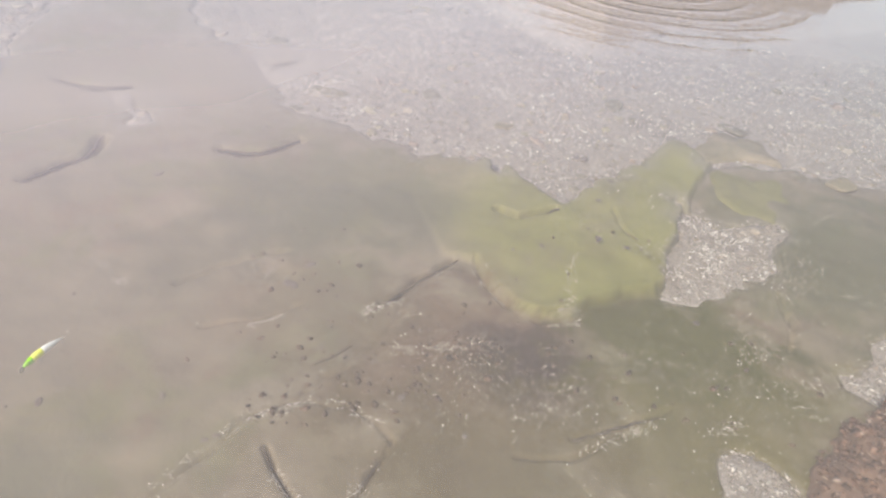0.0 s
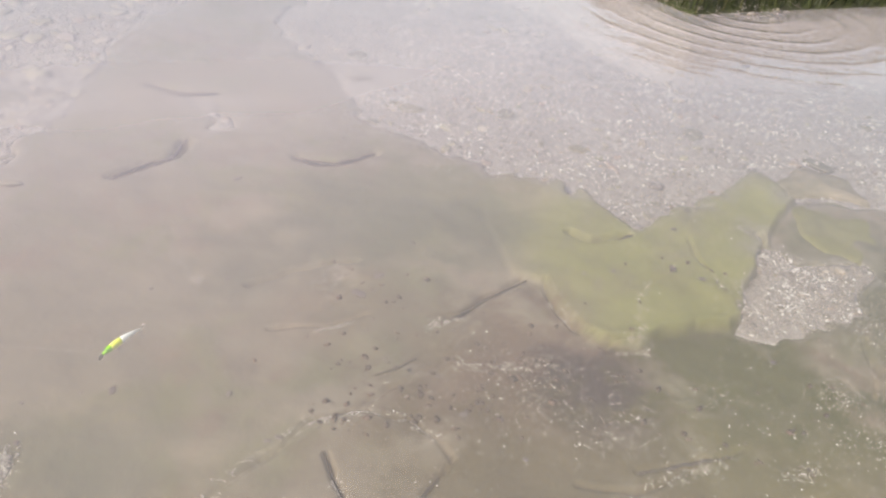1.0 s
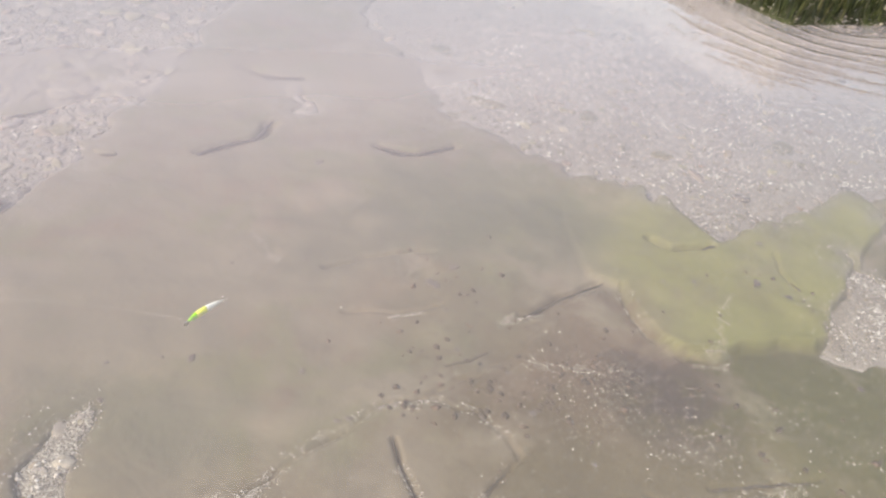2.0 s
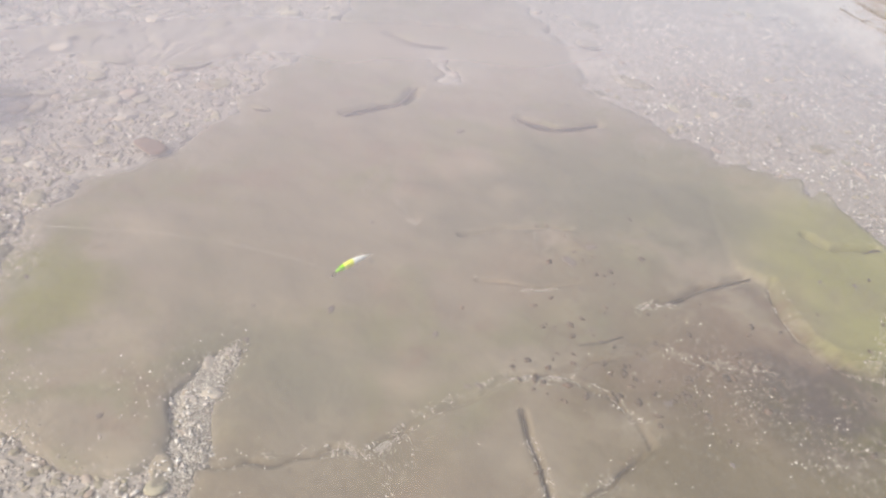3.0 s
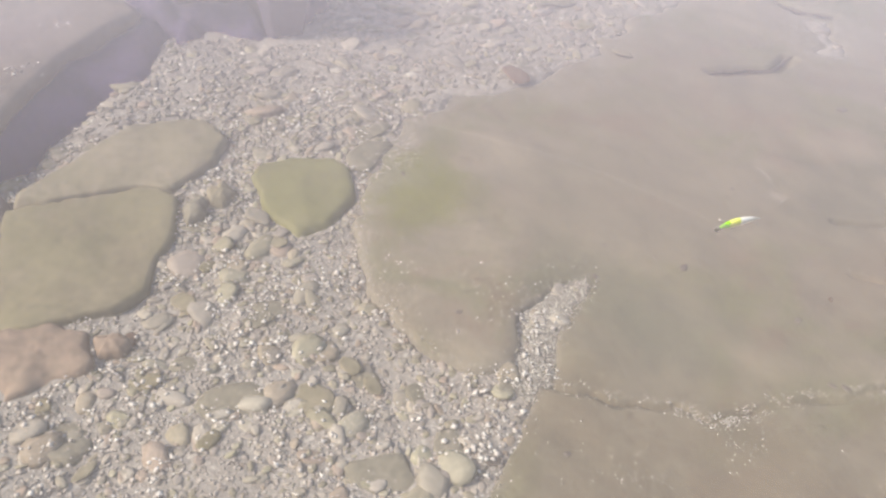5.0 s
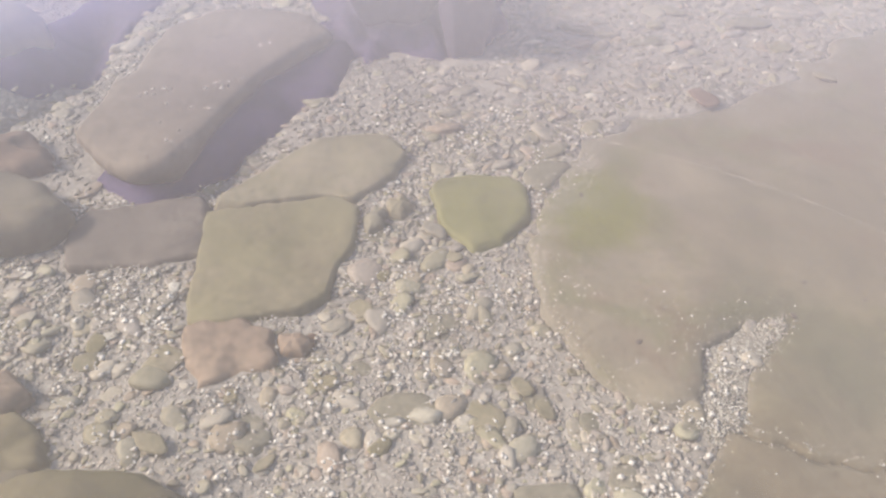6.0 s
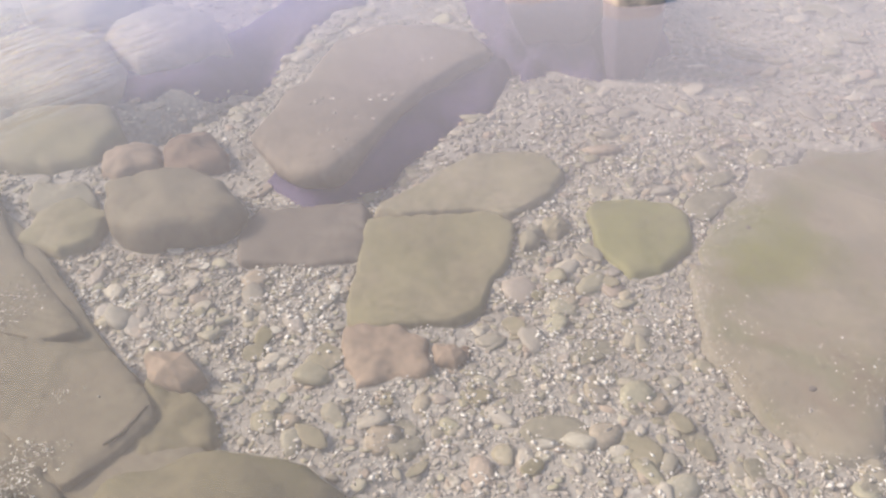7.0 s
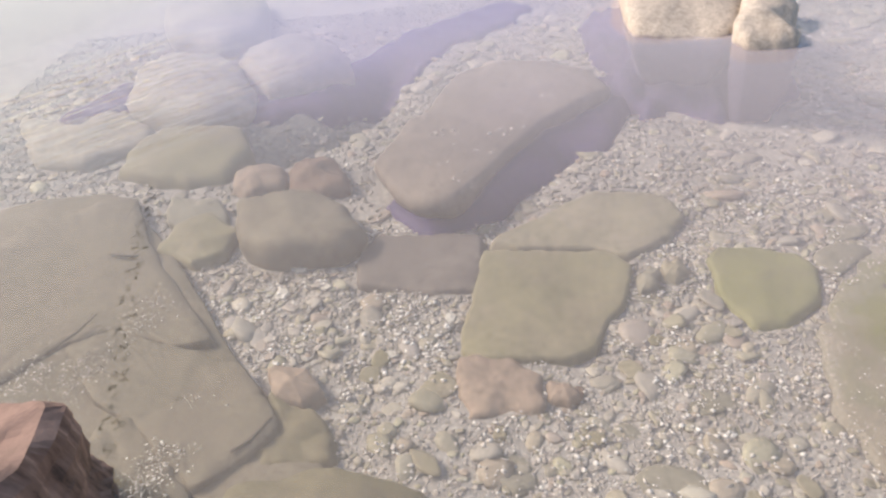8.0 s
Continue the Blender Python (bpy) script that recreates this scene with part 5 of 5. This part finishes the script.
worn_stones("pebbles", *strew(7500, (-2.1, -0.35, -1.25, 1.0), 0.012, 0.038, 26), MIXED, "small mixed tan and grey pebbles among the gravel", 26, 0.33)
worn_stones("pebbles", *strew(2000, (-4.2, -1.35, -2.4, 4.2), 0.035, 0.15, 7), MIXED, "muted tan and grey pebbles between boulders", 7, 0.47)
worn_stones("pebbles", *strew(7500, (-4.2, -1.35, -2.4, 3.6), 0.016, 0.05, 27), MIXED, "small mixed pebbles between boulders", 27, 0.30)
worn_stones("pebbles", *strew(650, (-1.35, 2.6, 1.8, 5.6), 0.03, 0.10, 9), MIXED, "muted grey pebbles beyond the bedrock", 9, 0.4)
worn_stones("pebbles", *strew(4200, (-1.35, 2.6, 1.8, 5.6), 0.014, 0.04, 29), MIXED, "small mixed grey pebbles beyond the bedrock", 29, 0.28)
grains("gravel", *strew(62000, (-2.1, -0.35, -1.25, 1.0), 0.003, 0.017, 1), GRAVEL, "pale mixed gravel between the stones", 1)
grains("gravel", *strew(90000, (-1.35, 2.6, 1.8, 5.6), 0.006, 0.024, 2), SOFT_GRAVEL, "pale mixed gravel beyond the bedrock", 2)
grains("gravel", *strew(140000, (-4.6, -1.35, -2.6, 5.6), 0.008, 0.030, 3), SOFT_GRAVEL, "pale coarse gravel between boulders", 3)
# Glints and pale flecks on the gravel, added as white chips.
for seed, count, box, lo, hi in [(34, 20000, (0.6, 1.8, 1.2, 2.9), 0.006, 0.020), (31, 30000, (-2.1, -0.35, -1.25, 1.0), 0.005, 0.019), (32, 46000, (-1.35, 2.6, 1.8, 5.6), 0.008, 0.023), (33, 27000, (-4.2, -1.35, -2.4, 3.6), 0.006, 0.021)]:
    qx, qy, qz, qs = strew(count, box, lo, hi, seed)
    heap = (wavy(qx * 1.1, qy, 0.16) + 0.8 * wavy(qy, -qx, 0.06) + np.random.default_rng(seed).normal(0, 0.6, len(qx))) > 0.5
    grains("gravel", qx[heap], qy[heap], qz[heap] + 0.009, qs[heap], GLINT_CHIPS, "white chips for sun glints and pale flecks, in patches on the gravel", seed)
px, py = np.random.uniform(-0.93, -0.62, 16000), np.random.uniform(0.54, 0.94, 16000)
keep = slab_edge(px, py) < 0.004 + 0.05 * np.random.uniform(0, 1, len(px)) ** 5
grains("gravel", px[keep], py[keep], bed_height(px[keep], py[keep]) + 0.003, np.random.uniform(0.003, 0.008, keep.sum()), GRIT, "fine pale gravel filling a notch in the bedrock", 12)
gx, gy = [], []
for x, y, spread, count in [(-1.42, -1.35, 0.07, 500), (-1.17, -1.03, 0.05, 300), (-1.05, -1.08, 0.05, 300), (-1.40, -1.50, 0.06, 300), (-1.62, -1.25, 0.06, 250)]:
    gx += list(np.random.normal(x, spread, count))
    gy += list(np.random.normal(y, spread * 0.6, count))
grains("gravel", np.array(gx), np.array(gy), np.full(len(gx), 0.040), np.random.uniform(0.003, 0.010, len(gx)), GRIT, "patches of pale gravel on the rock shelf", 13)
gx, gy = [], []
seams = [([(-0.62, 0.63), (-0.47, 0.82), (-0.40, 0.85), (-0.38, 0.91), (-0.36, 1.03), (-0.27, 1.25), (-0.22, 1.30)], 900, 0.010), ([(-0.13, 1.12), (-0.08, 1.08), (0.0, 1.0), (0.06, 0.9)], 420, 0.006),
         ([(-0.20, 1.30), (-0.15, 1.36), (-0.04, 1.38), (0.05, 1.34)], 260, 0.010), ([(0.08, 1.17), (0.05, 1.05), (0.02, 0.98)], 120, 0.006), ([(-0.42, 1.58), (-0.34, 1.66)], 160, 0.005),
         ([(-0.12, 1.74), (-0.02, 1.84)], 200, 0.010), ([(0.02, 1.98), (0.10, 2.09)], 120, 0.010), ([(0.17, 2.13), (0.23, 2.0), (0.30, 1.93)], 260, 0.010), ([(0.47, 1.90), (0.53, 1.93)], 350, 0.016), ([(0.50, 1.95), (0.49, 2.12), (0.50, 2.25)], 120, 0.008),
         ([(0.20, 1.60), (0.36, 1.68)], 700, 0.050), ([(-0.02, 1.62), (0.14, 1.66), (0.24, 1.72)], 260, 0.016), ([(0.46, 1.50), (0.58, 1.62)], 420, 0.040), ([(0.66, 1.76), (0.80, 1.92)], 240, 0.030), ([(1.0, 1.92), (1.14, 2.0)], 480, 0.025), ([(1.20, 2.20), (1.22, 2.34)], 220, 0.025),
         ([(1.18, 1.68), (1.22, 1.84), (1.36, 1.96)], 320, 0.022), ([(0.58, 1.40), (0.78, 1.56)], 260, 0.010), ([(0.9, 1.56), (1.0, 1.62)], 160, 0.014), ([(-0.45, 1.9), (-0.52, 1.78)], 260, 0.025), ([(-1.02, 1.75), (-0.86, 1.66)], 140, 0.012), ([(-0.35, 0.92), (-0.28, 0.86)], 140, 0.020), ([(-0.5, 0.55), (-0.3, 0.66)], 220, 0.030)]
for line, count, spread in seams:
    if spread >= 0.02:
        count, spread = count // 2, spread * 1.8
    for _ in range(max(3, count // 3)):
        k = random.randrange(len(line) - 1)
        u, a, reach = random.random(), random.uniform(0, 6.28), random.uniform(0.2, 1.0) * (0.006 + 0.45 * spread)
        mx = line[k][0] + (line[k + 1][0] - line[k][0]) * u + random.gauss(0, spread)
        my = line[k][1] + (line[k + 1][1] - line[k][1]) * u + random.gauss(0, spread)
        for _ in range(random.randint(2, 14)):
            s = random.gauss(0, reach)
            gx.append(mx + s * math.cos(a) + random.gauss(0, 0.004))
            gy.append(my + s * math.sin(a) + random.gauss(0, 0.0018))
gx, gy = np.array(gx), np.array(gy)
grains("gravel", gx, gy, np.maximum(rock_height(gx, gy), -0.02), 0.0020 + 0.0048 * np.random.uniform(0, 1, len(gx)) ** 3, GRIT, "fine pale grit lodged in cracks of the bedrock", 14)
ux, uy = [], []
for x, y, spread, count in [(-0.2, 1.3, 0.06, 30), (-0.07, 1.45, 0.08, 50), (0.1, 1.48, 0.08, 50), (0.18, 1.7, 0.12, 70), (-0.3, 1.85, 0.16, 30), (0.55, 2.4, 0.22, 26), (0.0, 1.6, 0.3, 110), (0.9, 1.7, 0.3, 60)]:
    ux += list(np.random.normal(x, spread, count))
    uy += list(np.random.normal(y, spread * 0.7, count))
ux, uy = np.array(ux), np.array(uy)
rx, ry = np.random.uniform(1.1, 1.6, 2600), np.random.uniform(1.34, 1.86, 2600)
keep = inside_by(rx, ry, [(1.12, 1.36), (1.17, 1.54), (1.30, 1.70), (1.46, 1.84), (1.6, 1.7), (1.4, 1.4)]) > 0.0
grains("gravel", rx[keep], ry[keep], on_top(red_rock, rx[keep], ry[keep]), 0.006 + 0.028 * np.random.uniform(0, 1, keep.sum()) ** 2.5, RUST, "reddish brown grains on a rough rock", 16)
grains("gravel", ux, uy, rock_height(ux, uy), 0.006 + 0.026 * np.random.uniform(0, 1, len(ux)) ** 2.6, UMBER, "dark brown grains scattered on the bedrock", 15)
grains("gravel", *strew(190000, (-1.9, 2.2, 0.3, 3.3), 0.002, 0.0075, 4, True), GRIT, "scattered pale grit on the bedrock", 4)
grains("gravel", *strew(34000, (0.6, 1.8, 1.2, 2.9), 0.004, 0.016, 17), SOFT_GRAVEL, "pale gravel in pockets of the bedrock", 17)
gx, gy = [], []
for x, y, count in [(-2.45, -0.18, 10), (-2.38, -0.14, 8), (-2.31, -0.24, 4), (-2.48, -0.39, 5), (-2.09, -0.32, 7), (-2.35, -0.29, 4), (-2.24, -0.41, 5), (-2.72, 0.02, 5), (-2.45, -0.34, 5)]:
    gx += list(np.random.normal(x, 0.035, count))
    gy += list(np.random.normal(y, 0.03, count))
gz = on_top(long_boulder, gx, gy)
grains("gravel", np.array(gx), np.array(gy), gz, np.random.uniform(0.006, 0.022, len(gx)), GRIT, "small pale chips in clusters on a long boulder", 18)
